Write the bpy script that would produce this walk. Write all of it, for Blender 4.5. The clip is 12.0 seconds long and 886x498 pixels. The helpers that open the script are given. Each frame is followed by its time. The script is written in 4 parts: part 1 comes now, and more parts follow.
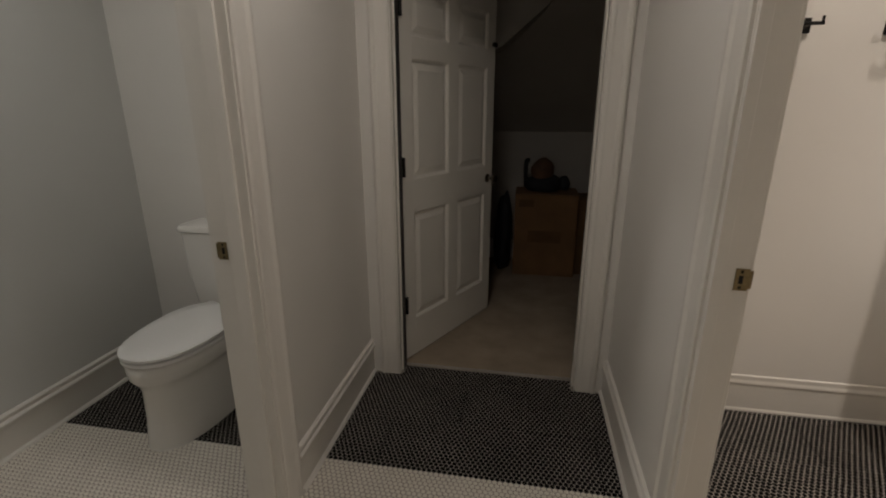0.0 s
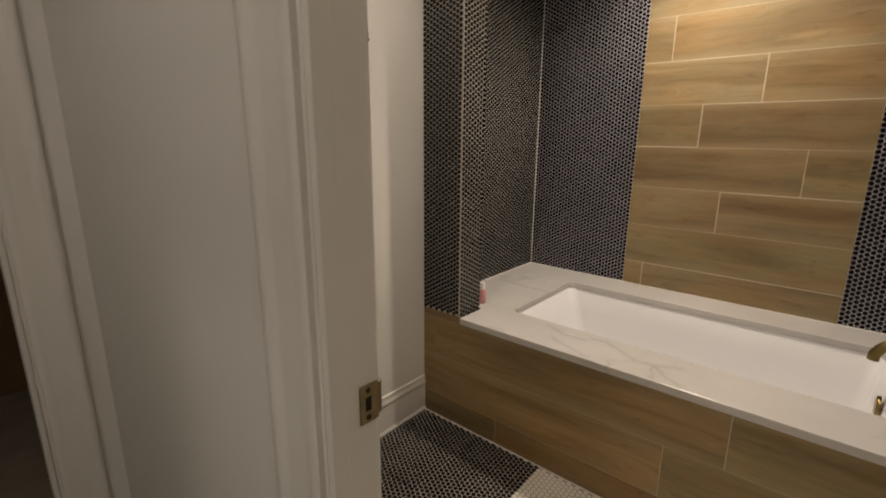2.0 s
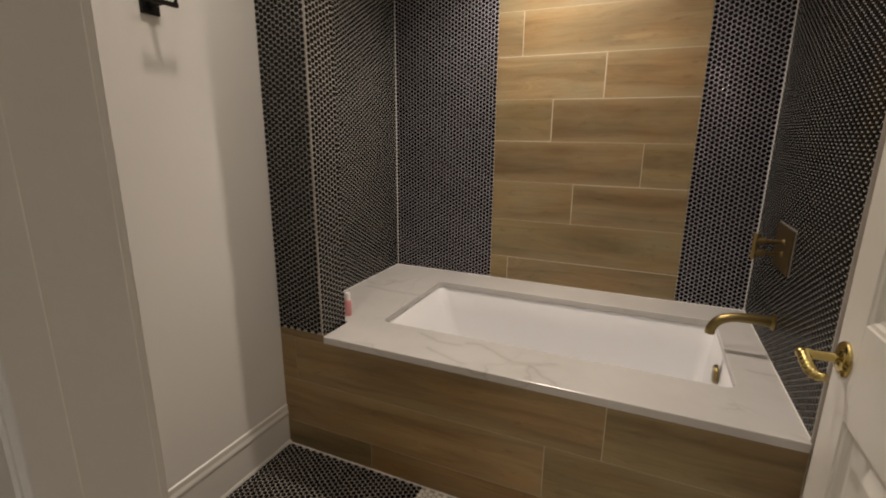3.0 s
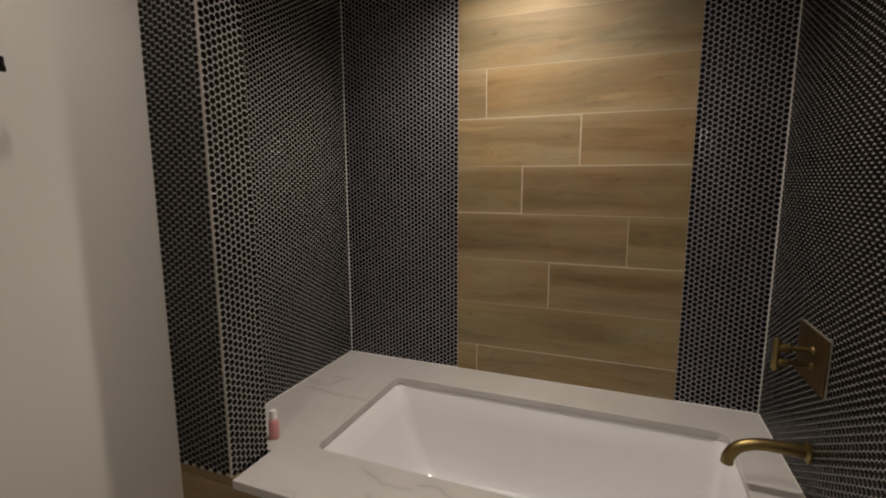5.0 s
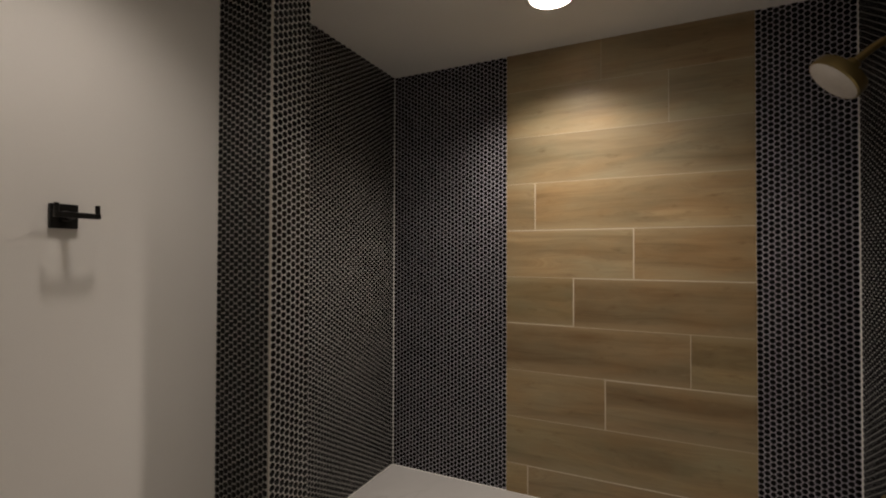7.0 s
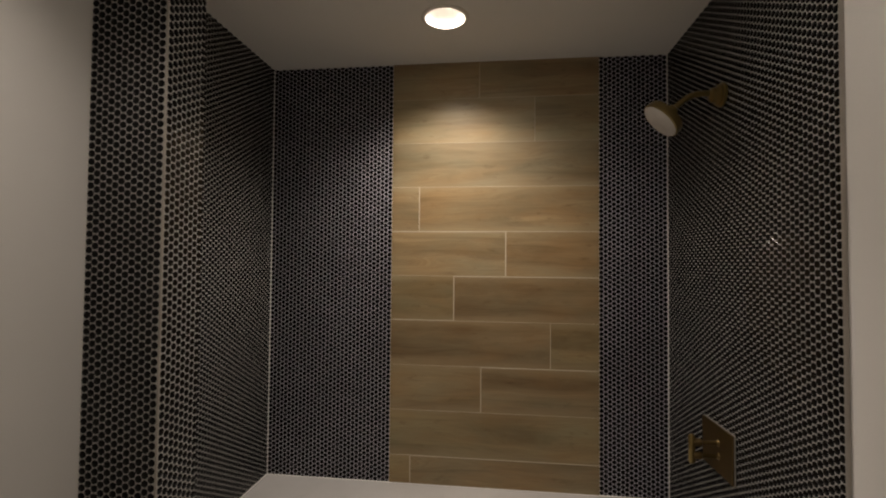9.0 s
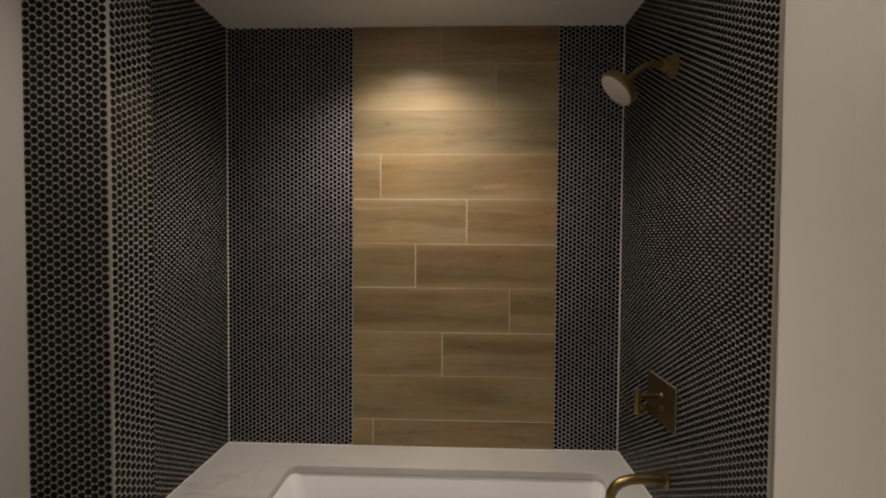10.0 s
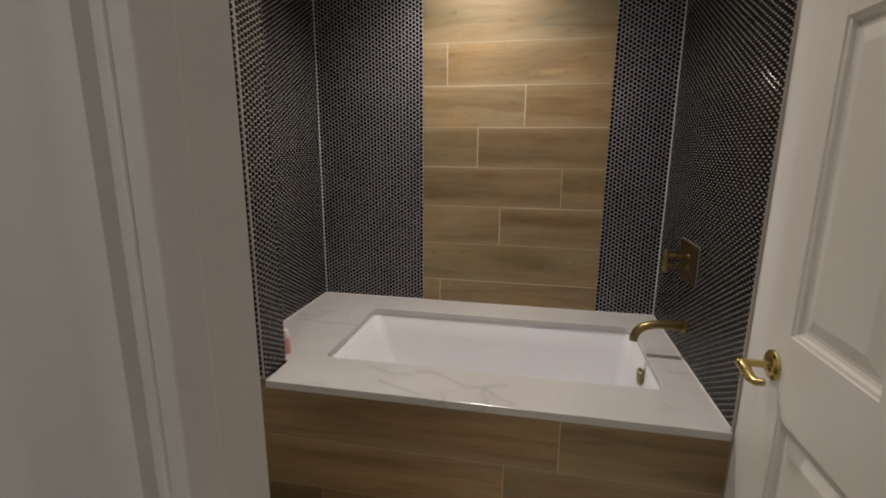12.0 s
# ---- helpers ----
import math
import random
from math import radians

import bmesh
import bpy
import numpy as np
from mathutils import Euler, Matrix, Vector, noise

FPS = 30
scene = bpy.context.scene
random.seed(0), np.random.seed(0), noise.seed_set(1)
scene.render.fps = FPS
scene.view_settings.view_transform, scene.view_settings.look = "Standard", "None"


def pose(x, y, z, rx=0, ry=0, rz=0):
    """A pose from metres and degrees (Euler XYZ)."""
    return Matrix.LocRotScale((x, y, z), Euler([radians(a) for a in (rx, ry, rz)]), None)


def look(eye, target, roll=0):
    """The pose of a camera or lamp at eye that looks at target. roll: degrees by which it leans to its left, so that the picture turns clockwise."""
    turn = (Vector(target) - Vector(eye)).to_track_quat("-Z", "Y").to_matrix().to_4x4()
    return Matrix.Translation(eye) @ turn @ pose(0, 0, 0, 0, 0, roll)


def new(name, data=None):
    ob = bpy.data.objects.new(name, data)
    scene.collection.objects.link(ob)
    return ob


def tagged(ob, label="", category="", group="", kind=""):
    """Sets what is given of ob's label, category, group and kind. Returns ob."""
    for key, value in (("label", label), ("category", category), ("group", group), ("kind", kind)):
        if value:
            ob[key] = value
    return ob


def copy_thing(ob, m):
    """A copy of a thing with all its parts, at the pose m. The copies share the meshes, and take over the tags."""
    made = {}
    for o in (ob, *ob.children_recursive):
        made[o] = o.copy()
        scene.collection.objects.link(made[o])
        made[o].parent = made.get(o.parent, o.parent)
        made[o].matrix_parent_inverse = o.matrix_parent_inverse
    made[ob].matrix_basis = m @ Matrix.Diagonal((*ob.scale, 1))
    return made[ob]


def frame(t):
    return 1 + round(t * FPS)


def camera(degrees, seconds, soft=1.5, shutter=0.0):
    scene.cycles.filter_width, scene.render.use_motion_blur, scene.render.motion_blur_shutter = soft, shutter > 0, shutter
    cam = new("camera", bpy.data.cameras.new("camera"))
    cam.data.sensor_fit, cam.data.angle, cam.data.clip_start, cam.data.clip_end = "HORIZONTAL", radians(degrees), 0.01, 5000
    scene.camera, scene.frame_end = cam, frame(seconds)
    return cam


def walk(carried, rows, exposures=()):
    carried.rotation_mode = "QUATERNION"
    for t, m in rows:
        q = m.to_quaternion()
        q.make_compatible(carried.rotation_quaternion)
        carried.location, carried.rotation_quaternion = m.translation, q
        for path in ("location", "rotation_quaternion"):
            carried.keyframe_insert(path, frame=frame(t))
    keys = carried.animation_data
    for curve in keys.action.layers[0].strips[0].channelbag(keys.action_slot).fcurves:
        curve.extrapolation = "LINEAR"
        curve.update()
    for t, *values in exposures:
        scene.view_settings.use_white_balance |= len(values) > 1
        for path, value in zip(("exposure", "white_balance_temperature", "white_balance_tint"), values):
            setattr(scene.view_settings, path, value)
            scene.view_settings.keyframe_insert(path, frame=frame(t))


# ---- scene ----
cam = camera(87.3, 12.0, soft=2.0)
EXPOSURES = [(0.0, 0.6, 6500, 10), (0.5, 0.57, 6650, 10), (1.0, 0.6, 6950, 10), (1.5, 0.65, 7000, 10), (2.5, 0.6, 6800, 10), (4.5, 0.25, 6400, 10), (5.5, 0.05, 6450, 10), (8.5, -0.05, 6300, 10), (9.5, 0.0, 6600, 10), (10.5, 0.15, 6450, 10), (11.0, 0.2, 6200, 10), (12.0, 0.38, 6100, 10)]
PATH = [
    (0, (-0.051, 0.008, 1.382), (-0.390, 1.891, 0.800), 0.0),
    (0.5, (-0.105, 0.257, 1.382), (-0.077, 2.187, 0.860), -0.4),
    (1, (-0.109, 0.449, 1.383), (0.454, 2.308, 0.905), -0.2),
    (1.5, (-0.032, 0.594, 1.377), (1.078, 2.189, 0.905), 0.3),
    (2, (0.106, 0.710, 1.337), (1.583, 1.972, 0.862), 0.4),
    (2.5, (0.197, 0.769, 1.324), (1.899, 1.674, 0.790), 0.6),
    (4.5, (0.563, 0.857, 1.359), (2.401, 1.523, 0.939), -0.0),
    (5, (0.676, 0.853, 1.438), (2.515, 1.579, 1.139), -0.1),
    (5.5, (0.709, 0.853, 1.506), (2.534, 1.654, 1.336), 0.1),
    (6, (0.712, 0.857, 1.556), (2.512, 1.726, 1.493), 0.2),
    (6.5, (0.699, 0.88, 1.58), (2.478, 1.795, 1.591), 0.3),
    (8.5, (0.58, 1.071, 1.561), (2.537, 1.474, 1.636), 0.6),
    (9, (0.553, 1.078, 1.552), (2.539, 1.31, 1.61), 0.5),
    (9.5, (0.561, 1.078, 1.552), (2.557, 1.198, 1.562), 0.5),
    (10, (0.537, 1.072, 1.527), (2.535, 1.143, 1.471), 0.4),
    (10.5, (0.497, 1.05, 1.491), (2.489, 1.143, 1.344), 0.3),
    (11, (0.424, 0.969, 1.425), (2.404, 1.14, 1.197), 0.3),
    (11.5, (0.323, 0.938, 1.398), (2.28, 1.188, 1.07), 0.3),
    (12, (0.219, 0.963, 1.386), (2.136, 1.347, 0.961), 0.4),
]
walk(cam, [(t, look(eye, target, roll)) for t, eye, target, roll in PATH], EXPOSURES)

# ---------- world ----------
world = bpy.data.worlds.new("world")
scene.world = world
world.use_nodes = True
world.node_tree.nodes["Background"].inputs[0].default_value = (0.012, 0.013, 0.016, 1)
world.node_tree.nodes["Background"].inputs[1].default_value = 0.3

# lamp strengths of the ceiling downlights
ALCOVE_LAMP, BATH_LAMP, HALL_LAMP, TOILET_LAMP = 64.0, 14.0, 52.0, 66.0

# ---------- materials ----------


def material(name):
    m = bpy.data.materials.new(name)
    m.use_nodes = True
    nt = m.node_tree
    return m, nt, nt.nodes, nt.links, nt.nodes["Principled BSDF"]


def coords(nt, scale=(1, 1, 1), space="Object"):
    tc = nt.nodes.new("ShaderNodeTexCoord")
    mp = nt.nodes.new("ShaderNodeMapping")
    mp.inputs["Scale"].default_value = scale
    nt.links.new(tc.outputs[space], mp.inputs["Vector"])
    return mp.outputs["Vector"]


def noise_node(nt, vec, scale, detail=4, rough=0.55):
    n = nt.nodes.new("ShaderNodeTexNoise")
    n.inputs["Scale"].default_value = scale
    n.inputs["Detail"].default_value = detail
    n.inputs["Roughness"].default_value = rough
    nt.links.new(vec, n.inputs["Vector"])
    return n.outputs["Fac"]


def ramp(nt, fac, stops):
    r = nt.nodes.new("ShaderNodeValToRGB")
    els = r.color_ramp.elements
    while len(els) < len(stops):
        els.new(0.5)
    for e, (p, c) in zip(els, stops):
        e.position, e.color = p, (*c, 1)
    nt.links.new(fac, r.inputs["Fac"])
    return r.outputs["Color"]


def bump(nt, fac, bsdf, strength, distance):
    b = nt.nodes.new("ShaderNodeBump")
    b.inputs["Strength"].default_value = strength
    b.inputs["Distance"].default_value = distance
    nt.links.new(fac, b.inputs["Height"])
    nt.links.new(b.outputs["Normal"], bsdf.inputs["Normal"])


def mix(nt, a, b, fac, blend="MIX"):
    m = nt.nodes.new("ShaderNodeMix")
    m.data_type, m.blend_type = "RGBA", blend
    for sock, val in ((m.inputs["Factor"], fac), (m.inputs["A"], a), (m.inputs["B"], b)):
        if isinstance(val, (int, float)):
            sock.default_value = val
        elif isinstance(val, tuple):
            sock.default_value = (*val, 1)
        else:
            nt.links.new(val, sock)
    return m.outputs["Result"]


def plain(name, colour, rough=0.5, metal=0.0, vary=0.06, scale=3.0, fine=120.0, relief=0.0004, spec=0.5, space="Object"):
    m, nt, nodes, links, b = material(name)
    v = coords(nt, space=space)
    big, small = noise_node(nt, v, scale), noise_node(nt, v, fine, 3)
    dark = tuple(c * (1 - vary) for c in colour)
    lite = tuple(min(1, c * (1 + vary)) for c in colour)
    c1 = ramp(nt, big, [(0.3, dark), (0.7, lite)])
    c2 = ramp(nt, small, [(0.3, (1 - vary * 0.6,) * 3), (0.7, (1, 1, 1))])
    links.new(mix(nt, c1, c2, 1.0, "MULTIPLY"), b.inputs["Base Color"])
    rr = nodes.new("ShaderNodeMapRange")
    rr.inputs["To Min"].default_value, rr.inputs["To Max"].default_value = rough * 0.85, min(1, rough * 1.15)
    links.new(big, rr.inputs["Value"])
    links.new(rr.outputs["Result"], b.inputs["Roughness"])
    b.inputs["Metallic"].default_value = metal
    b.inputs["Specular IOR Level"].default_value = spec
    if relief:
        bump(nt, small, b, 0.5, relief)
    return m


PAINT = plain("wall_paint", (0.72, 0.695, 0.655), 0.55, vary=0.03, scale=1.2, fine=260, relief=0.0003)
# dark paint that carries the unlit closet's shade in its colour
CLOSET_SHADE_PAINT = plain("closet_paint_with_shade", (0.36, 0.34, 0.31), 0.7, vary=0.06, scale=1.5, fine=200)
PAINT_COOL = plain("grey_wall_paint", (0.60, 0.60, 0.58), 0.55, vary=0.03, scale=1.2, fine=260, relief=0.0003)
CEILING = plain("ceiling_paint", (0.80, 0.78, 0.74), 0.8, vary=0.02, fine=300)
TRIM = plain("trim_paint", (0.70, 0.67, 0.62), 0.35, vary=0.03, scale=2.5, fine=90, relief=0.0003)
DOORP = plain("door_paint", (0.74, 0.71, 0.65), 0.32, vary=0.03, scale=3, fine=90, relief=0.0003)
CARPET = plain("carpet", (0.35, 0.285, 0.215), 0.95, vary=0.16, scale=5, fine=420, relief=0.004, spec=0.1)
GROUT = plain("light_grout", (0.50, 0.485, 0.455), 0.85, vary=0.10, scale=4, fine=300)
# GROUT again for the east strips, with a lilac colour cast painted in
GROUT_COOL = plain("cool_grey_grout", (0.52, 0.495, 0.545), 0.85, vary=0.10, scale=4, fine=300)
FLOOR_GROUT = plain("brown_grey_floor_grout", (0.33, 0.30, 0.265), 0.85, vary=0.22, scale=3.5, fine=200)
GROUT_WOOD = plain("beige_grout", (0.53, 0.445, 0.325), 0.8, vary=0.08, scale=6, fine=300)
BLACK_TILE = plain("black_glazed_tile", (0.0042, 0.0036, 0.0038), 0.13, vary=0.2, scale=9, fine=80, relief=0.0, spec=0.15)
WHITE_TILE = plain("white_glazed_tile", (0.72, 0.68, 0.60), 0.22, vary=0.05, scale=9, fine=80, relief=0.0)
ACRYLIC = plain("white_acrylic", (0.80, 0.795, 0.80), 0.18, vary=0.015, scale=2, fine=60, relief=0.0)
CHINA = plain("white_vitreous_china", (0.76, 0.74, 0.70), 0.15, vary=0.02, scale=2, fine=60, relief=0.0)
SEAT = plain("white_plastic", (0.80, 0.79, 0.77), 0.3, vary=0.02, fine=60, relief=0.0)
BRONZE = plain("brushed_bronze_plate", (0.155, 0.108, 0.046), 0.46, 1.0, vary=0.12, scale=20, fine=400, relief=0.0001)
BRASS = plain("brushed_gold", (0.26, 0.195, 0.08), 0.36, 1.0, vary=0.08, scale=20, fine=400, relief=0.0001)
POLISHED = plain("polished_brass", (0.52, 0.41, 0.16), 0.18, 1.0, vary=0.06, scale=20, fine=200, relief=0.0)
PLATE_BRASS = plain("aged_brass", (0.26, 0.205, 0.115), 0.42, 1.0, vary=0.25, scale=40, fine=300, relief=0.0002)
NICKEL = plain("worn_nickel", (0.34, 0.31, 0.27), 0.2, 1.0, vary=0.2, scale=30, relief=0.0)
BLACK_METAL = plain("matt_black_metal", (0.012, 0.011, 0.010), 0.4, 0.6, vary=0.2, fine=200)
DARK_HOLE = plain("dark_recess", (0.01, 0.009, 0.008), 0.9)
STEEL = plain("grey_metal_trim", (0.42, 0.39, 0.35), 0.45, 0.6, vary=0.1, scale=10)
SILICONE = plain("white_caulk", (0.76, 0.74, 0.70), 0.5, vary=0.06, scale=12)
FACE = plain("shower_face", (0.55, 0.53, 0.50), 0.45, vary=0.08, scale=30)
CARD = plain("brown_cardboard", (0.20, 0.11, 0.05), 0.85, vary=0.16, scale=5, fine=150)
CARD_DARK = plain("brown_print", (0.14, 0.075, 0.03), 0.85, vary=0.2, scale=8)
DARK_BAG = plain("dark_fabric", (0.018, 0.018, 0.022), 0.8, vary=0.3, scale=9, fine=300, relief=0.002)
BROWN = plain("brown_plush", (0.11, 0.055, 0.03), 0.85, vary=0.3, scale=14, fine=300, relief=0.002)
SIGN_BLACK = plain("black_board", (0.014, 0.014, 0.013), 0.6, vary=0.2, scale=8)
CHALK = plain("pale_lettering", (0.42, 0.42, 0.40), 0.8, vary=0.15, scale=30)
PINK = plain("pink_plastic", (0.72, 0.33, 0.33), 0.35, vary=0.05, relief=0.0)
CAPW = plain("white_cap", (0.85, 0.80, 0.78), 0.4, vary=0.03, relief=0.0)
SCREW = plain("screw_hole", (0.03, 0.025, 0.015), 0.6, 0.5)


def wood_tile(name, low, mid, high, grain_mix):
    m, nt, nodes, links, b = material(name)
    info = nodes.new("ShaderNodeObjectInfo")
    tc = nodes.new("ShaderNodeTexCoord")
    off = nodes.new("ShaderNodeVectorMath")
    off.operation = "MULTIPLY_ADD"
    off.inputs[1].default_value = (1, 1, 1)
    links.new(tc.outputs["Object"], off.inputs[0])
    sc = nodes.new("ShaderNodeVectorMath")
    sc.operation = "SCALE"
    sc.inputs[0].default_value = (7.3, 13.1, 5.7)
    links.new(info.outputs["Random"], sc.inputs["Scale"])
    links.new(sc.outputs["Vector"], off.inputs[2])
    mp = nodes.new("ShaderNodeMapping")
    mp.inputs["Scale"].default_value = (1, 0.7, 7)
    links.new(off.outputs["Vector"], mp.inputs["Vector"])
    v = mp.outputs["Vector"]
    warp = noise_node(nt, v, 1.3, 3)
    wv = nodes.new("ShaderNodeVectorMath")
    wv.operation = "MULTIPLY_ADD"
    cmb = nodes.new("ShaderNodeCombineXYZ")
    links.new(warp, cmb.inputs["Z"])
    links.new(cmb.outputs["Vector"], wv.inputs[0])
    wv.inputs[1].default_value = (0, 0, 1.6)
    links.new(v, wv.inputs[2])
    broad = noise_node(nt, wv.outputs["Vector"], 1.6, 5, 0.6)
    mp2 = nodes.new("ShaderNodeMapping")
    mp2.inputs["Scale"].default_value = (1, 0.6, 12)
    links.new(wv.outputs["Vector"], mp2.inputs["Vector"])
    grain = noise_node(nt, mp2.outputs["Vector"], 4.0, 5, 0.65)
    c = ramp(nt, broad, [(0.28, low), (0.5, mid), (0.72, high)])
    g = ramp(nt, grain, [(0.25, (0.66, 0.60, 0.53)), (0.55, (1, 1, 1))])
    c = mix(nt, c, g, grain_mix, "MULTIPLY")
    # reddish clouds and small dark knots
    mp3 = nodes.new("ShaderNodeMapping")
    mp3.inputs["Scale"].default_value = (1, 1.1, 3.2)
    links.new(off.outputs["Vector"], mp3.inputs["Vector"])
    hue = noise_node(nt, mp3.outputs["Vector"], 3.2, 3)
    c = mix(nt, c, ramp(nt, hue, [(0.32, (1.07, 0.97, 0.86)), (0.68, (0.95, 1.01, 1.05))]), 1.0, "MULTIPLY")
    knot = noise_node(nt, mp3.outputs["Vector"], 11.0, 4, 0.6)
    c = mix(nt, c, ramp(nt, knot, [(0.60, (1, 1, 1)), (0.76, (0.66, 0.58, 0.50))]), 0.8, "MULTIPLY")
    tone = ramp(nt, info.outputs["Random"], [(0.0, (0.86, 0.85, 0.84)), (1.0, (1.1, 1.08, 1.04))])
    c = mix(nt, c, tone, 1.0, "MULTIPLY")
    c = mix(nt, c, info.outputs["Color"], 1.0, "MULTIPLY")
    # the planks turn paler and plainer towards their long edges
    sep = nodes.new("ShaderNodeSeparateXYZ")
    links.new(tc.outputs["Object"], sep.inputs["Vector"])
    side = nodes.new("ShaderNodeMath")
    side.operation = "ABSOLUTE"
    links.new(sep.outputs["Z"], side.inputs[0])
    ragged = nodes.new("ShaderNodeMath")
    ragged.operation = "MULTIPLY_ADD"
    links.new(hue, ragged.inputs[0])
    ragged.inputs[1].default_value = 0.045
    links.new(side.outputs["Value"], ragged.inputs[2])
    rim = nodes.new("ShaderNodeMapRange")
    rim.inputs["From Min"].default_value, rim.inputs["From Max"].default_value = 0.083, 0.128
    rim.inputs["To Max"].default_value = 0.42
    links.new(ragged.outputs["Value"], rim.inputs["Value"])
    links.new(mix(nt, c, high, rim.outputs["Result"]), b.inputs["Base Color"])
    b.inputs["Roughness"].default_value = 0.42
    bump(nt, grain, b, 0.25, 0.0006)
    return m


def marble():
    m, nt, nodes, links, b = material("white_marble_quartz")
    v = coords(nt)
    w = nt.nodes.new("ShaderNodeTexNoise")
    w.inputs["Scale"].default_value, w.inputs["Detail"].default_value = 1.7, 5
    links.new(v, w.inputs["Vector"])
    add = nodes.new("ShaderNodeVectorMath")
    add.operation = "MULTIPLY_ADD"
    links.new(w.outputs["Color"], add.inputs[0])
    add.inputs[1].default_value = (0.7, 0.7, 0.7)
    links.new(v, add.inputs[2])
    vor = nodes.new("ShaderNodeTexVoronoi")
    vor.feature = "DISTANCE_TO_EDGE"
    vor.inputs["Scale"].default_value = 1.9
    links.new(add.outputs["Vector"], vor.inputs["Vector"])
    vein = ramp(nt, vor.outputs["Distance"], [(0.0, (0.75, 0.735, 0.72)), (0.006, (0.92, 0.915, 0.905)), (0.03, (1, 1, 1))])
    cloud = ramp(nt, noise_node(nt, v, 3.0, 5), [(0.3, (0.50, 0.48, 0.455)), (0.7, (0.58, 0.56, 0.535))])
    gate = ramp(nt, noise_node(nt, v, 2.3, 2), [(0.50, (0, 0, 0)), (0.64, (1, 1, 1))])
    veined = mix(nt, cloud, vein, 1.0, "MULTIPLY")
    soft = mix(nt, cloud, veined, gate)
    # the large veins of the slab and one thin dark line, wandering about straight runs
    flat = nodes.new("ShaderNodeVectorMath")
    flat.operation = "MULTIPLY"
    flat.inputs[1].default_value = (1, 1, 0)
    wob = nt.nodes.new("ShaderNodeTexNoise")
    wob.inputs["Scale"].default_value, wob.inputs["Detail"].default_value = 9, 4
    links.new(v, wob.inputs["Vector"])
    w2 = nodes.new("ShaderNodeVectorMath")
    w2.operation = "MULTIPLY_ADD"
    links.new(wob.outputs["Color"], w2.inputs[0])
    w2.inputs[1].default_value = (0.045, 0.045, 0)
    links.new(v, w2.inputs[2])
    links.new(w2.outputs["Vector"], flat.inputs[0])
    near = None
    runs = [((2.253, 2.12), (2.236, 1.90)), ((2.236, 1.90), (2.236, 1.80)), ((2.236, 1.80), (2.19, 1.79)), ((1.84, 1.60), (1.791, 1.505)), ((1.791, 1.505), (1.81, 1.415)), ((1.835, 1.40), (1.841, 1.342)), ((1.841, 1.342), (1.753, 1.197)), ((1.753, 1.197), (1.798, 1.054)), ((1.761, 1.143), (1.673, 1.04)), ((1.734, 1.519), (1.672, 1.345)), ((2.035, 0.443), (2.033, 0.326))]
    for (ax, ay), (bx, by) in runs:
        ba = Vector((bx - ax, by - ay, 0))
        pa = nodes.new("ShaderNodeVectorMath")
        pa.operation = "SUBTRACT"
        links.new(flat.outputs["Vector"], pa.inputs[0])
        pa.inputs[1].default_value = (ax, ay, 0)
        dt = nodes.new("ShaderNodeVectorMath")
        dt.operation = "DOT_PRODUCT"
        links.new(pa.outputs["Vector"], dt.inputs[0])
        dt.inputs[1].default_value = ba / ba.length_squared
        cl = nodes.new("ShaderNodeClamp")
        links.new(dt.outputs["Value"], cl.inputs["Value"])
        sc = nodes.new("ShaderNodeVectorMath")
        sc.operation = "SCALE"
        sc.inputs[0].default_value = ba
        links.new(cl.outputs["Result"], sc.inputs["Scale"])
        ds = nodes.new("ShaderNodeVectorMath")
        ds.operation = "DISTANCE"
        links.new(pa.outputs["Vector"], ds.inputs[0])
        links.new(sc.outputs["Vector"], ds.inputs[1])
        if near is None:
            near = ds.outputs["Value"]
        else:
            mn = nodes.new("ShaderNodeMath")
            mn.operation = "MINIMUM"
            links.new(near, mn.inputs[0])
            links.new(ds.outputs["Value"], mn.inputs[1])
            near = mn.outputs["Value"]
    big = ramp(nt, near, [(0.0, (0.79, 0.785, 0.78)), (0.0020, (0.89, 0.885, 0.88)), (0.010, (0.965, 0.962, 0.958)), (0.026, (1, 1, 1))])
    links.new(mix(nt, soft, big, 1.0, "MULTIPLY"), b.inputs["Base Color"])
    b.inputs["Roughness"].default_value = 0.22
    return m


def glow(name, colour, strength):
    m, nt, nodes, links, b = material(name)
    b.inputs["Base Color"].default_value = (0.8, 0.8, 0.8, 1)
    b.inputs["Emission Color"].default_value = (*colour, 1)
    b.inputs["Emission Strength"].default_value = strength
    return m


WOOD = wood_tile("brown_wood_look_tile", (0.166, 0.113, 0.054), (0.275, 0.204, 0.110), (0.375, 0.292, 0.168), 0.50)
# copy of WOOD for two upper courses, colour toned to offset the downlight
UPPER_WOOD = wood_tile("upper_wood_look_tile", (0.185, 0.138, 0.074), (0.282, 0.220, 0.127), (0.37, 0.300, 0.183), 0.42)
MARBLE = marble()

# ---------- mesh helpers ----------
PLACE = {}


def thing(name, m, label, category, group="", kind=""):
    ob = new(name)
    ob.matrix_basis = m
    ob.empty_display_size = 0.05
    PLACE[ob] = m
    return tagged(ob, label, category, group, kind)


def finish(name, bm, mat, smooth=None):
    bmesh.ops.recalc_face_normals(bm, faces=bm.faces[:])
    me = bpy.data.meshes.new(name)
    bm.to_mesh(me)
    bm.free()
    me.materials.append(mat)
    if smooth is not None:
        me.shade_smooth()
        me.set_sharp_from_angle(angle=radians(smooth))
    return me


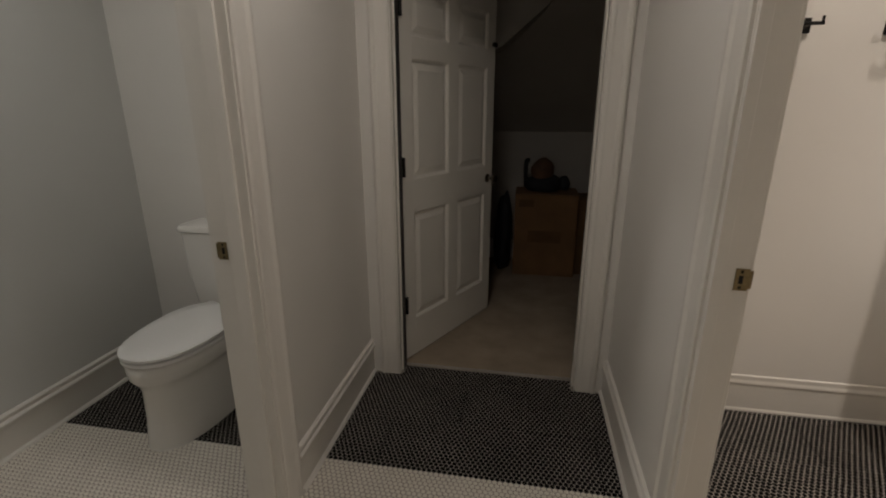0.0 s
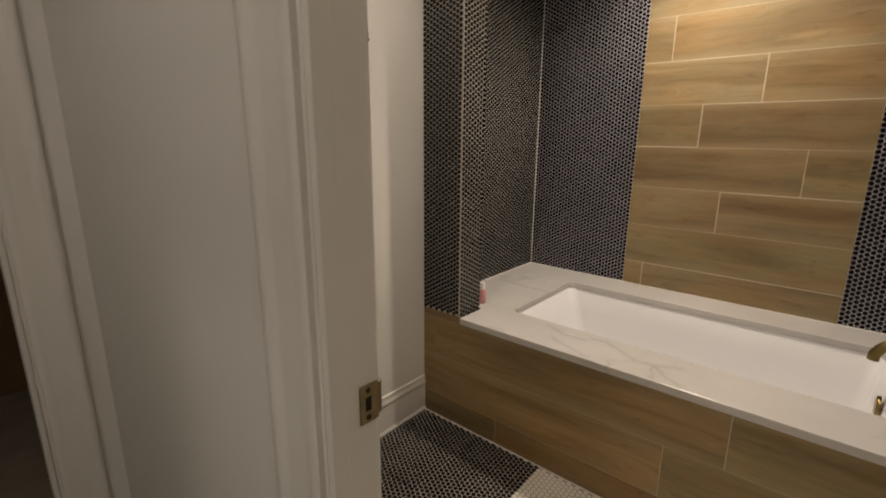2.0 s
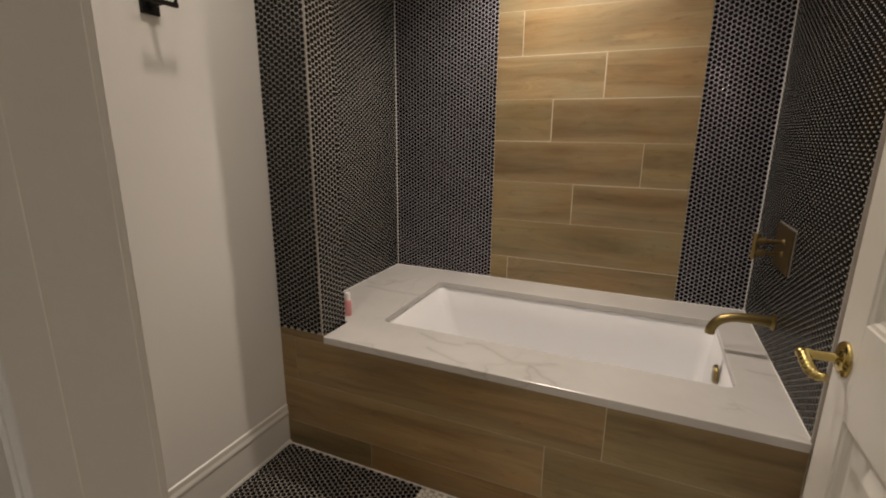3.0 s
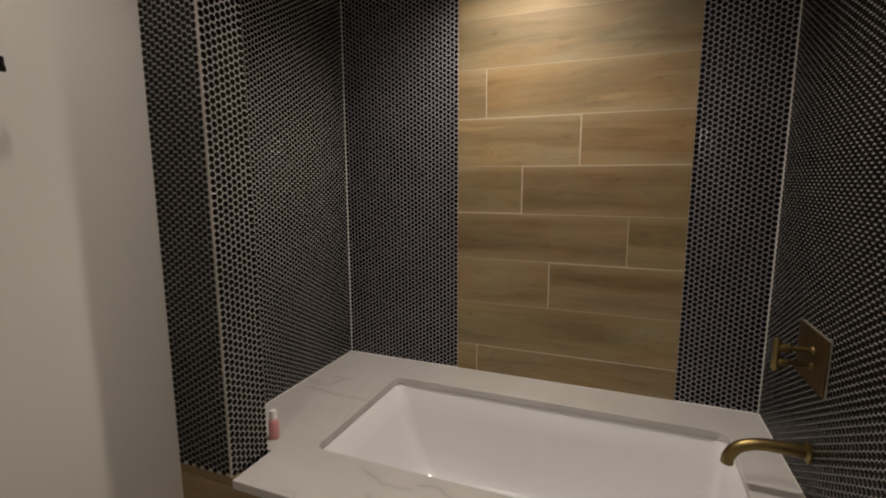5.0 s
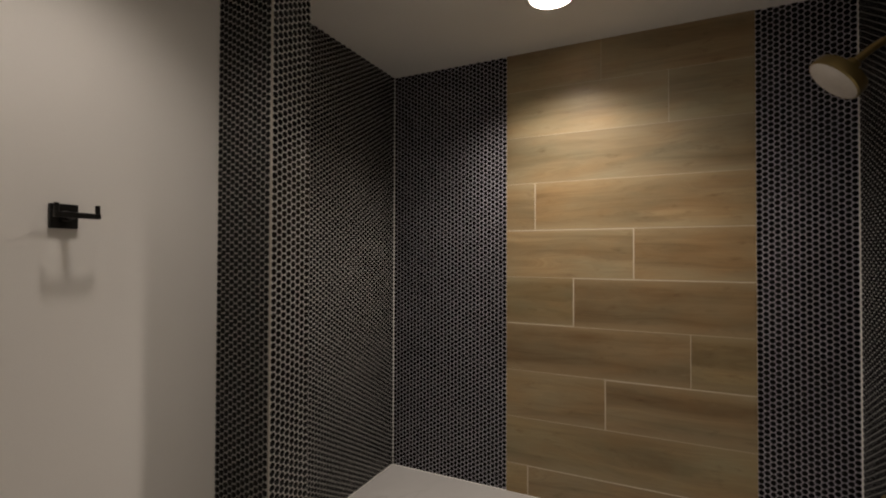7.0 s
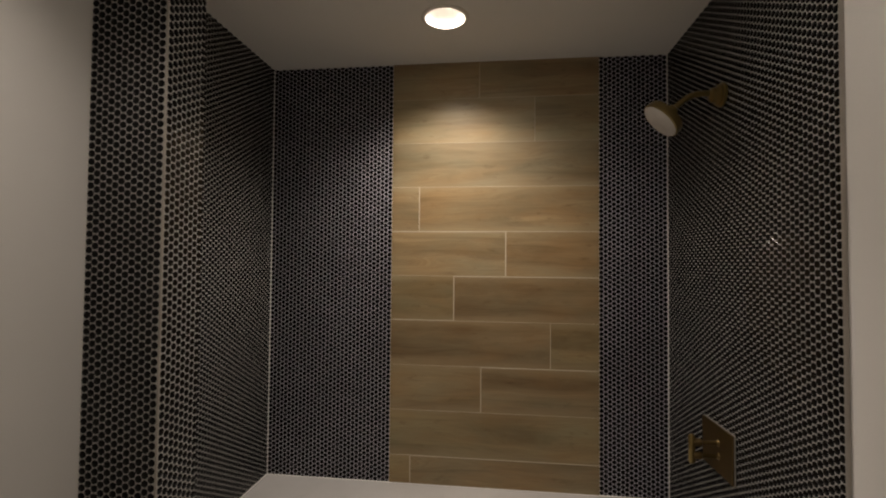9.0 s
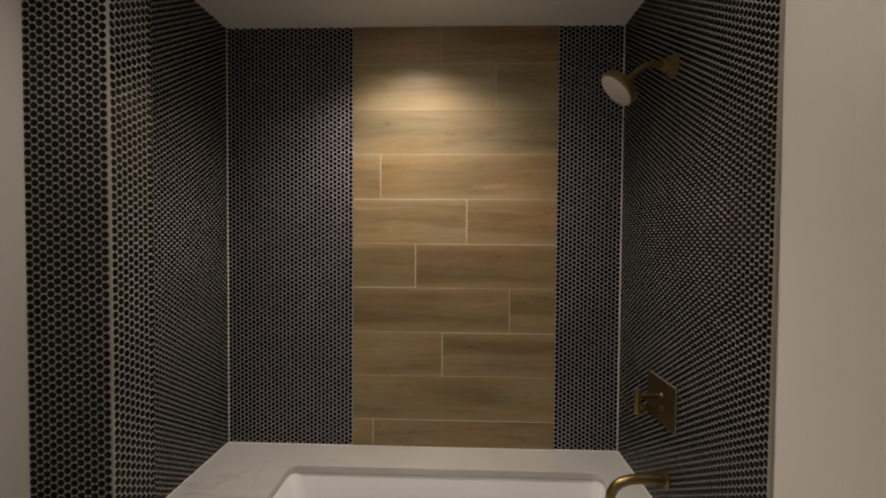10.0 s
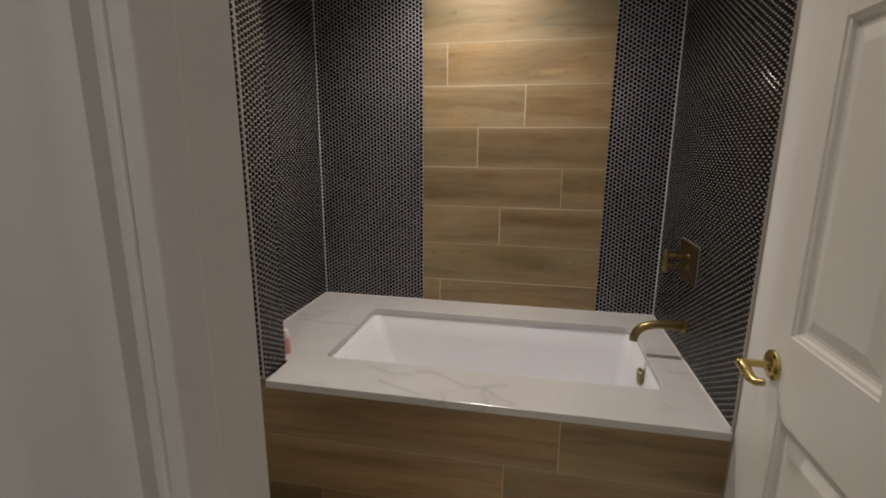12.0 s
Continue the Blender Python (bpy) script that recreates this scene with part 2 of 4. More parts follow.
def part(name, bm, mat, parent, label="", smooth=None, local=False):
    """One mesh under a thing or a part; world coordinates unless local."""
    root = parent
    while root.parent:
        root = root.parent
    if not local and root in PLACE:
        bm.transform(PLACE[root].inverted())
    ob = new(name, finish(name, bm, mat, smooth))
    ob.parent = parent
    return tagged(ob, label)


def solid(name, bm, mat, label, category, kind="", group="", smooth=None):
    return tagged(new(name, finish(name, bm, mat, smooth)), label, category, group, kind)


def box(x0, y0, z0, x1, y1, z1, bevel=0.0, seg=2, bm=None):
    bm = bm or bmesh.new()
    made = bmesh.ops.create_cube(bm, size=1, matrix=Matrix.Translation(((x0 + x1) / 2, (y0 + y1) / 2, (z0 + z1) / 2)) @ Matrix.Diagonal((abs(x1 - x0), abs(y1 - y0), abs(z1 - z0), 1)))
    if bevel:
        edges = {e for v in made["verts"] for e in v.link_edges}
        bmesh.ops.bevel(bm, geom=list(edges), offset=bevel, segments=seg, affect="EDGES", profile=0.5)
    return bm


def loft(rings, closed_start=True, closed_end=True, bm=None):
    bm = bm or bmesh.new()
    rows = [[bm.verts.new(p) for p in r] for r in rings]
    n = len(rows[0])
    for a, b in zip(rows, rows[1:]):
        for i in range(n):
            bm.faces.new((a[i], a[(i + 1) % n], b[(i + 1) % n], b[i]))
    if closed_start:
        bm.faces.new(rows[0][::-1])
    if closed_end:
        bm.faces.new(rows[-1])
    return bm


def extrude(profile, origin, across, out, along, length, bm=None):
    """A moulding: the profile's points (across, out), drawn out along a line."""
    o, a, d, l = Vector(origin), Vector(across), Vector(out), Vector(along)
    r0 = [o + a * p + d * q for p, q in profile]
    return loft([r0, [p + l * length for p in r0]], bm=bm)


def turned(profile, m, n=28, bm=None, ends=True):
    """A turned piece: points (radius, height) about the pose's z axis."""
    rings = [[m @ Vector((r * math.cos(2 * math.pi * i / n), r * math.sin(2 * math.pi * i / n), h)) for i in range(n)] for r, h in profile]
    return loft(rings, ends, ends, bm=bm)


def tube(points, radius, n=14, bm=None):
    pts = [Vector(p) for p in points]
    rad = radius if isinstance(radius, (list, tuple)) else [radius] * len(pts)
    rings = []
    side = None
    for i, p in enumerate(pts):
        d = (pts[min(i + 1, len(pts) - 1)] - pts[max(i - 1, 0)]).normalized()
        if side is None:
            side = d.orthogonal().normalized()
        side = (side - d * side.dot(d)).normalized()
        up = d.cross(side)
        rings.append([p + (side * math.cos(2 * math.pi * k / n) + up * math.sin(2 * math.pi * k / n)) * rad[i] for k in range(n)])
    return loft(rings, bm=bm)


def arc(points, steps=8):
    """A smooth line through the given points."""
    P = [Vector(p) for p in points]
    out = []
    for i in range(len(P) - 1):
        a, b, c, d = P[max(i - 1, 0)], P[i], P[i + 1], P[min(i + 2, len(P) - 1)]
        for k in range(steps):
            t = k / steps
            out.append(0.5 * ((2 * b) + (c - a) * t + (2 * a - 5 * b + 4 * c - d) * t * t + (3 * b - a - 3 * c + d) * t ** 3))
    return out + [P[-1]]


def rounded(x0, y0, x1, y1, z, r, seg=6):
    pts = []
    for cx, cy, a0 in ((x1 - r, y1 - r, 0), (x0 + r, y1 - r, 90), (x0 + r, y0 + r, 180), (x1 - r, y0 + r, 270)):
        for k in range(seg + 1):
            a = radians(a0 + 90 * k / seg)
            pts.append((cx + r * math.cos(a), cy + r * math.sin(a), z))
    return pts


# ---------- plan ----------
CEIL = 2.473
NORTH = 2.158
BATH_N = 2.131
HALL_W, HALL_E = -0.832, 0.390
TOILET_E, BATH_W = -0.968, 0.468
TOILET_W = -2.100
SOUTH = 0.340
EAST = 2.672
DECK = 0.547
JAMB_N, JAMB_S = 1.135, 0.375
WEST_N, WEST_S = 1.200, 0.440
HEAD = 2.045

# walls
bm = box(-2.22, NORTH, 0, -0.690, 2.28, CEIL)
box(0.255, NORTH, 0, 2.79, 2.28, CEIL, bm=bm)
box(-0.690, NORTH, HEAD + 0.02, 0.255, 2.28, CEIL, bm=bm)
solid("wall_north", bm, PAINT, "warm white painted wall with the closet doorway", "wall", "structure")
for name, x0, x1, lo, hi, lab in (("wall_hall_west", TOILET_E, HALL_W, WEST_S, WEST_N, "painted partition wall with the toilet room doorway"), ("wall_hall_east", HALL_E, BATH_W, JAMB_S, JAMB_N, "painted partition wall with the bathtub room doorway")):
    bm = box(x0, -1.30, 0, x1, lo - 0.018, CEIL)
    box(x0, hi + 0.018, 0, x1, NORTH, CEIL, bm=bm)
    box(x0, lo - 0.018, HEAD + 0.018, x1, hi + 0.018, CEIL, bm=bm)
    solid(name, bm, PAINT, lab, "wall", "structure")
solid("wall_toilet_west", box(-2.22, -0.32, 0, TOILET_W, NORTH, CEIL), PAINT_COOL, "cool grey painted toilet room wall", "wall", "structure")
solid("wall_toilet_south", box(TOILET_W, -0.32, 0, TOILET_E, -0.20, CEIL), PAINT_COOL, "cool grey painted toilet room end wall", "wall", "structure")
solid("wall_hall_south", box(TOILET_E, -1.42, 0, BATH_W, -1.30, CEIL), PAINT, "warm white painted hall end wall", "wall", "structure")
wall_s = solid("wall_south", box(BATH_W, SOUTH - 0.12, 0, 2.79, SOUTH - 0.003, CEIL), PAINT, "warm white painted wall behind the open door", "wall", "structure")
solid("wall_bath_north", box(BATH_W, BATH_N, 0, 1.634, NORTH, CEIL), PAINT, "warm white painted bathtub room wall", "wall", "structure")
wall_e = solid("wall_east", box(EAST, SOUTH - 0.003, 0, 2.79, NORTH, CEIL), PAINT, "wall at the back of the bathtub alcove", "wall", "structure")
solid("wall_closet_west", box(-1.32, 2.28, 0, -1.20, 4.42, CEIL), CLOSET_SHADE_PAINT, "painted attic closet side wall", "wall", "structure")
solid("wall_closet_east", box(1.30, 2.28, 0, 1.42, 4.42, CEIL), CLOSET_SHADE_PAINT, "painted attic closet side wall", "wall", "structure")
solid("wall_knee", box(-1.20, 4.30, 0, 1.30, 4.42, 1.20), CLOSET_SHADE_PAINT, "low painted knee wall of the attic closet", "wall", "structure")
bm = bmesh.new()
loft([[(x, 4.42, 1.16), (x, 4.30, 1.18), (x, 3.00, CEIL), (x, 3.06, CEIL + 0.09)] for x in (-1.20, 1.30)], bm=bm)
solid("ceiling_closet_slope", bm, CLOSET_SHADE_PAINT, "sloping attic ceiling in deep shade", "ceiling", "structure")
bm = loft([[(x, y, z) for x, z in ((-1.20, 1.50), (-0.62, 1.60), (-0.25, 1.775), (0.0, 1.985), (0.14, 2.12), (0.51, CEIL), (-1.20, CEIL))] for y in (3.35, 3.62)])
solid("ceiling_closet_soffit", bm, CLOSET_SHADE_PAINT, "raking painted soffit under the attic roof", "ceiling", "structure")
solid("ceiling_closet", box(-1.20, 2.28, CEIL, 1.30, 3.06, CEIL + 0.10), CLOSET_SHADE_PAINT, "flat attic closet ceiling", "ceiling", "structure")


def holed_ceiling(name, x0, y0, x1, y1, cx, cy, r, label):
    """A ceiling slab with a round hole for a recessed lamp."""
    bm = bmesh.new()
    n = 40
    s = 0.14
    ring, square = [], []
    for i in range(n):
        a = 2 * math.pi * (i + 0.5) / n
        c, d = math.cos(a), math.sin(a)
        k = s / max(abs(c), abs(d))
        ring.append((cx + r * c, cy + r * d))
        square.append((cx + k * c, cy + k * d))
    loft([[(*p, CEIL + 0.11) for p in ring], [(*p, CEIL) for p in ring], [(*p, CEIL) for p in square], [(*p, CEIL + 0.11) for p in square]], False, False, bm)
    t = CEIL + 0.11
    cs = s
    box(x0, y0, CEIL, cx - cs, y1, t, bm=bm)
    box(cx + cs, y0, CEIL, x1, y1, t, bm=bm)
    box(cx - cs, y0, CEIL, cx + cs, cy - cs, t, bm=bm)
    box(cx - cs, cy + cs, CEIL, cx + cs, y1, t, bm=bm)
    # corners of the square round the ring
    for sx in (-1, 1):
        for sy in (-1, 1):
            near = sorted(square, key=lambda p: (p[0] - cx - sx * s) ** 2 + (p[1] - cy - sy * s) ** 2)[:2]
            f = [bm.verts.new((cx + sx * s, cy + sy * s, CEIL)), bm.verts.new((*near[0], CEIL)), bm.verts.new((*near[1], CEIL))]
            bm.faces.new(f)
    return solid(name, bm, CEILING, label, "ceiling", "structure")


def downlight(cx, cy, watts, colour, spread, label):
    """A recessed downlight: the beam of its lens comes from one spot lamp inside the can."""
    m = Matrix.Translation((cx, cy, CEIL))
    ob = thing("ceiling_downlight", m, label, "ceiling light", "recessed downlights")
    part("trim_ring", turned([(0.074, 0.004), (0.074, -0.004), (0.079, -0.006), (0.090, -0.003), (0.091, 0.0)], m, 40, ends=False), TRIM, ob, smooth=40)
    part("baffle", turned([(0.0745, -0.003), (0.071, 0.02), (0.060, 0.086)], m, 40, ends=False), TRIM, ob, smooth=40)
    part("lens", turned([(0.060, 0.086), (0.045, 0.083), (0.004, 0.081)], m, 40), glow("lamp_lens", colour, 2.6), ob, "glowing round lens", smooth=60)
    part("housing", turned([(0.0775, 0.002), (0.0775, 0.105), (0.02, 0.108)], m, 24, ends=False), DARK_HOLE, ob)
    beam = bpy.data.lights.new("downlight_beam", "SPOT")
    beam.energy, beam.color = watts, colour
    beam.spot_size, beam.spot_blend, beam.shadow_soft_size = radians(spread), 1.0, 0.038
    lamp = new("beam", beam)
    lamp.parent = ob
    lamp.location = (0, 0, 0.036)
    return ob


def flat_light(cx, cy, strength, colour, label):
    """A flat round ceiling light with a wide spread."""
    m = Matrix.Translation((cx, cy, CEIL))
    ob = thing("ceiling_light", m, label, "ceiling light", "flat ceiling lights")
    part("rim", turned([(0.092, 0.0), (0.092, -0.014), (0.088, -0.020), (0.080, -0.020), (0.078, -0.016)], m, 40, ends=False), TRIM, ob, smooth=40)
    part("diffuser", turned([(0.079, -0.015), (0.05, -0.018), (0.004, -0.019)], m, 40), glow("lamp_lens", colour, strength), ob, "glowing round diffuser", smooth=60)
    return ob


WARM = (1.0, 0.88, 0.77)
L1, L2, L3, L4, L5, L6 = (2.262, 1.277), (1.17, 1.75), (-0.38, 1.10), (-1.58, 0.95), (-0.24, -0.45), (1.45, 0.95)
holed_ceiling("ceiling_alcove", 1.75, SOUTH - 0.003, EAST, NORTH, *L1, 0.0775, "smooth white painted ceiling over the bathtub alcove")
holed_ceiling("ceiling_bath", BATH_W, SOUTH - 0.003, 1.75, NORTH, *L2, 0.0775, "smooth white painted bathtub room ceiling")
for name, x0, y0, x1, y1, lab in (("ceiling_hall", HALL_W, -1.30, HALL_E, NORTH, "white painted hall ceiling"), ("ceiling_toilet", TOILET_W, -0.20, TOILET_E, NORTH, "white painted toilet room ceiling")):
    solid(name, box(x0, y0, CEIL, x1, y1, CEIL + 0.09), CEILING, lab, "ceiling", "structure")
downlight(*L1, ALCOVE_LAMP, WARM, 130, "lit round recessed downlight in the alcove ceiling")
downlight(*L2, BATH_LAMP, WARM, 122, "lit round recessed downlight in the bathtub room ceiling")
# added lamp, out of view, to brighten the south wall and lower planks
flat_light(*L6, 58.0, WARM, "added unseen flat round fill light of the bathtub room")
flat_light(*L3, HALL_LAMP * 1.15, (1.0, 0.92, 0.85), "lit flat round ceiling light placed unseen in the hall")
# second hall lamp, added out of view to brighten the south-facing jambs
flat_light(*L5, HALL_LAMP * 0.75, (1.0, 0.92, 0.85), "lit flat round ceiling light placed unseen in the hall")
# assumed lamp, unseen, set where it brightens the toilet room's west wall
flat_light(*L4, TOILET_LAMP, (1.0, 0.965, 0.91), "lit flat round ceiling light assumed in the toilet room, unseen")

# floors
floor = solid("floor", box(-2.22, -1.42, -0.12, 2.79, 2.258, -0.0012), FLOOR_GROUT, "black and white penny tile floor in light grout", "floor", "structure")
solid("floor_closet", box(-1.32, 2.258, -0.12, 1.42, 4.42, 0.006, 0.004), CARPET, "beige cut-pile carpet in the closet", "carpet", "structure")
solid("trim_threshold", box(-0.674, 2.248, -0.003, 0.239, 2.262, 0.007, 0.003), STEEL, "thin metal strip between tile and carpet", "threshold", "structure")

# mouldings
BASE = [(0, 0), (0, 0.014), (0.138, 0.014), (0.141, 0.020), (0.150, 0.022), (0.158, 0.019), (0.163, 0.013), (0.172, 0.012), (0.180, 0.015), (0.187, 0.011), (0.190, 0.0)]
SHOE = [(0, 0.0145), (0, 0.027), (0.006, 0.0265), (0.012, 0.023), (0.017, 0.0145)]


def baseboard(a, b, out, label="white moulded baseboard with a shoe strip"):
    a, b = Vector((*a, 0)), Vector((*b, 0))
    d = (b - a).normalized()
    ob = thing("baseboard", Matrix.Translation(a), label, "baseboard", kind="structure")
    part("board", extrude(BASE, a, (0, 0, 1), out, d, (b - a).length), TRIM, ob, smooth=35)
    part("shoe_strip", extrude(SHOE, a, (0, 0, 1), out, d, (b - a).length), TRIM, ob, smooth=35)


CAS = 0.092
baseboard((HALL_W, WEST_N + 0.006 + CAS), (HALL_W, NORTH), (1, 0, 0))
baseboard((HALL_E, JAMB_N + 0.006 + CAS), (HALL_E, NORTH), (-1, 0, 0))
baseboard((HALL_W, -1.30), (HALL_W, WEST_S - CAS - 0.006), (1, 0, 0))
baseboard((HALL_E, -1.30), (HALL_E, JAMB_S - CAS - 0.006), (-1, 0, 0))
baseboard((HALL_W, -1.30), (HALL_E, -1.30), (0, 1, 0))
baseboard((TOILET_W, -0.20), (TOILET_W, NORTH), (1, 0, 0))
baseboard((TOILET_W, NORTH), (TOILET_E, NORTH), (0, -1, 0))
baseboard((TOILET_E, WEST_N + 0.006 + CAS), (TOILET_E, NORTH), (-1, 0, 0))
baseboard((BATH_W, BATH_N), (1.634, BATH_N), (0, -0.40, 0))
baseboard((BATH_W, JAMB_N + 0.006 + CAS), (BATH_W, NORTH), (1, 0, 0))
baseboard((BATH_W, SOUTH - 0.003), (1.634, SOUTH - 0.003), (0, 1, 0))
baseboard((-1.20, 4.30), (1.30, 4.30), (0, -1, 0))

CASING = [(0, 0), (0, 0.0105), (0.003, 0.0125), (0.018, 0.0130), (0.022, 0.0122), (0.026, 0.0126), (0.058, 0.0138), (0.066, 0.0150), (0.071, 0.0192), (0.080, 0.021), (0.089, 0.020), (0.092, 0.016), (0.092, 0)]


def casing(lo, hi, plane, axis, out, label):
    """Casing round a doorway from lo to hi along axis, on a wall plane."""
    ax, o = Vector(axis), Vector(out)
    base = ax * 0 + Vector(plane)
    ob = thing("trim_casing", Matrix.Translation(base + ax * lo), label, "door casing", kind="structure")
    part("side_casing", extrude(CASING, base + ax * (lo - 0.006), -ax, o, (0, 0, 1), HEAD + 0.006), TRIM, ob, smooth=55)
    part("side_casing", extrude(CASING, base + ax * (hi + 0.006), ax, o, (0, 0, 1), HEAD + 0.006), TRIM, ob, smooth=55)
    part("head_casing", extrude(CASING, base + ax * (lo - 0.098) + Vector((0, 0, HEAD + 0.006)), (0, 0, 1), o, ax, hi - lo + 0.196), TRIM, ob, smooth=55)


def door_jamb(lo, hi, p0, p1, axis, depth_axis, stop, label):
    ax, d = Vector(axis), Vector(depth_axis)
    ob = thing("trim_jamb", Matrix.Translation(ax * lo + d * p0), label, "door frame", kind="structure")

    def slab(a0, a1, d0, d1, z0, z1):
        p, q = ax * a0 + d * d0, ax * a1 + d * d1
        return box(min(p.x, q.x), min(p.y, q.y), z0, max(p.x, q.x), max(p.y, q.y), z1, 0.0015)

    part("side_jamb", slab(lo - 0.018, lo, p0, p1, 0, HEAD), TRIM, ob)
    part("side_jamb", slab(hi, hi + 0.018, p0, p1, 0, HEAD), TRIM, ob)
    part("head_jamb", slab(lo - 0.018, hi + 0.018, p0, p1, HEAD, HEAD + 0.018), TRIM, ob)
    s0, s1 = stop
    part("door_stop", slab(lo, lo + 0.011, s0, s1, 0, HEAD), TRIM, ob)
    part("door_stop", slab(hi - 0.011, hi, s0, s1, 0, HEAD), TRIM, ob)
    part("door_stop", slab(lo + 0.011, hi - 0.011, s0, s1, HEAD - 0.011, HEAD), TRIM, ob)
    return ob


X, Y = (1, 0, 0), (0, 1, 0)
casing(JAMB_S, JAMB_N, (HALL_E, 0, 0), Y, (-1, 0, 0), "white moulded casing of the bathtub room doorway")
casing(WEST_S, WEST_N, (HALL_W, 0, 0), Y, (1, 0, 0), "white moulded casing of the toilet room doorway")
casing(WEST_S, WEST_N, (TOILET_E, 0, 0), Y, (-1, 0, 0), "white moulded casing inside the toilet room")
casing(-0.672, 0.243, (0, NORTH, 0), X, (0, -1, 0), "white moulded casing of the closet doorway")
door_jamb(JAMB_S, JAMB_N, HALL_E - 0.002, BATH_W + 0.002, Y, X, (0.389, 0.415), "white door frame of the bathtub room with a stop strip")
door_jamb(WEST_S, WEST_N, TOILET_E - 0.002, HALL_W + 0.002, Y, X, (-0.905, -0.860), "white door frame of the toilet room with a stop strip")
door_jamb(-0.672, 0.243, NORTH - 0.002, 2.282, X, Y, (2.19, 2.232), "white door frame of the closet")
# black strips over the closet frame's stop and jamb faces
sl = thing("trim_seal", Matrix.Translation((-0.672, 2.25, 0)), "black strips along the closet door frame", "door seal", kind="structure")
part("stop_seal", box(-0.661, 2.189, 0.008, -0.657, 2.236, HEAD - 0.012), BLACK_METAL, sl)
part("side_seal", box(-0.672, 2.2325, 0.008, -0.6685, 2.283, HEAD - 0.012), BLACK_METAL, sl)
part("side_seal", box(0.2395, 2.2325, 0.008, 0.243, 2.283, HEAD - 0.012), BLACK_METAL, sl)
# casing on the bathtub room side: one full side, one cut strip by the corner
ob = thing("trim_casing", Matrix.Translation((BATH_W, JAMB_N, 0)), "white moulded casing inside the bathtub room", "door casing", kind="structure")
part("side_casing", extrude(CASING, (BATH_W, JAMB_N + 0.006, 0), (0, 1, 0), (1, 0, 0), (0, 0, 1), HEAD + 0.006), TRIM, ob, smooth=30)
part("head_casing", extrude(CASING, (BATH_W, JAMB_S - 0.03, HEAD + 0.006), (0, 0, 1), (1, 0, 0), (0, 1, 0), JAMB_N - JAMB_S + 0.13), TRIM, ob, smooth=30)


def strike(x, y, z, out_x):
    """Strike plate let into a jamb that faces south, with a lip towards the room."""
    ob = thing("strike_plate", Matrix.Translation((x, y, z)), "aged brass strike plate on the door jamb", "strike plate", "strike plates")
    s = out_x
    plate = bmesh.new()
    for x0, x1, z0, z1 in ((-0.014, -0.006, -0.027, 0.027), (0.004, 0.016, -0.027, 0.027), (-0.006, 0.004, 0.010, 0.027), (-0.006, 0.004, -0.027, -0.010)):
        box(x + s * x0, y - 0.0022, z + z0, x + s * x1, y - 0.0002, z + z1, bm=plate)
    part("plate", plate, PLATE_BRASS, ob)
    lip = [(0.016, -0.0022), (0.021, -0.001), (0.026, 0.003), (0.026, 0.005), (0.020, 0.001), (0.016, -0.0002)]
    bm = loft([[(x + s * p, y + q, z + zz) for p, q in lip] for zz in (-0.022, 0.022)])
    part("lip", bm, PLATE_BRASS, ob)
    part("latch_hole", box(x - s * 0.006, y - 0.0012, z - 0.010, x + s * 0.004, y - 0.0002, z + 0.010), DARK_HOLE, ob)
    for dz in (-0.0195, 0.0195):
        m = Matrix.Translation((x - s * 0.001, y - 0.0022, z + dz)) @ pose(0, 0, 0, 90)
        part("screw", turned([(0.0042, -0.0002), (0.0036, 0.0008), (0.001, 0.0009)], m, 12), SCREW, ob)


strike(0.455, JAMB_N, 0.997, 1)
strike(-0.934, WEST_N, 0.972, -1)

# ---------- doors ----------


def nested(x0, z0, x1, z1, y, side, steps):
    """Raised panel: rings set in from the opening's edge; side is +1 or -1 along y."""
    return [[(x0 + i, y + side * d, z0 + i), (x1 - i, y + side * d, z0 + i), (x1 - i, y + side * d, z1 - i), (x0 + i, y + side * d, z1 - i)] for i, d in steps]


STICK = [(0.0, 0.0), (0.002, -0.003), (0.008, -0.005), (0.011, -0.012), (0.018, -0.014), (0.026, -0.013), (0.050, -0.005), (0.053, -0.0045)]


def six_panel_door(name, m, width, label):
    """Leaf along local x from the hinge, thickness along y about 0."""
    ob = thing(name, m, label, "door", kind="structure")
    h, th = 2.03, 0.0175
    st = 0.088
    mid0, mid1 = width / 2 - 0.045, width / 2 + 0.045
    rails = [(0.012, 0.235), (0.850, 1.025), (1.612, 1.712), (1.915, h)]
    for x0, x1 in ((0.0, st), (width - st, width)):
        part("stile", box(x0, -th, 0.012, x1, th, h, 0.0012), DOORP, ob, local=True)
    for z0, z1 in rails:
        part("rail", box(st, -th, z0, width - st, th, z1), DOORP, ob, local=True)
    for (a0, a1), (b0, b1) in zip(rails, rails[1:]):
        part("mullion", box(mid0, -th, a1, mid1, th, b0), DOORP, ob, local=True)
        for x0, x1 in ((st, mid0), (mid1, width - st)):
            bm = loft(nested(x0, a1, x1, b0, th, 1, STICK), False, True)
            loft(nested(x0, a1, x1, b0, -th, -1, STICK), False, True, bm)
            part("panel", bm, DOORP, ob, local=True)
    return ob


# the closet door, swung into the closet
ang = math.degrees(math.atan2(0.858, 0.413))
d1 = six_panel_door("door_1", Matrix.Translation((-0.668, 2.285, 0)) @ pose(0, 0, 0, 0, 0, ang) @ Matrix.Translation((0, 0.0175, 0)), 0.895, "white six-panel door standing open into the dark closet")
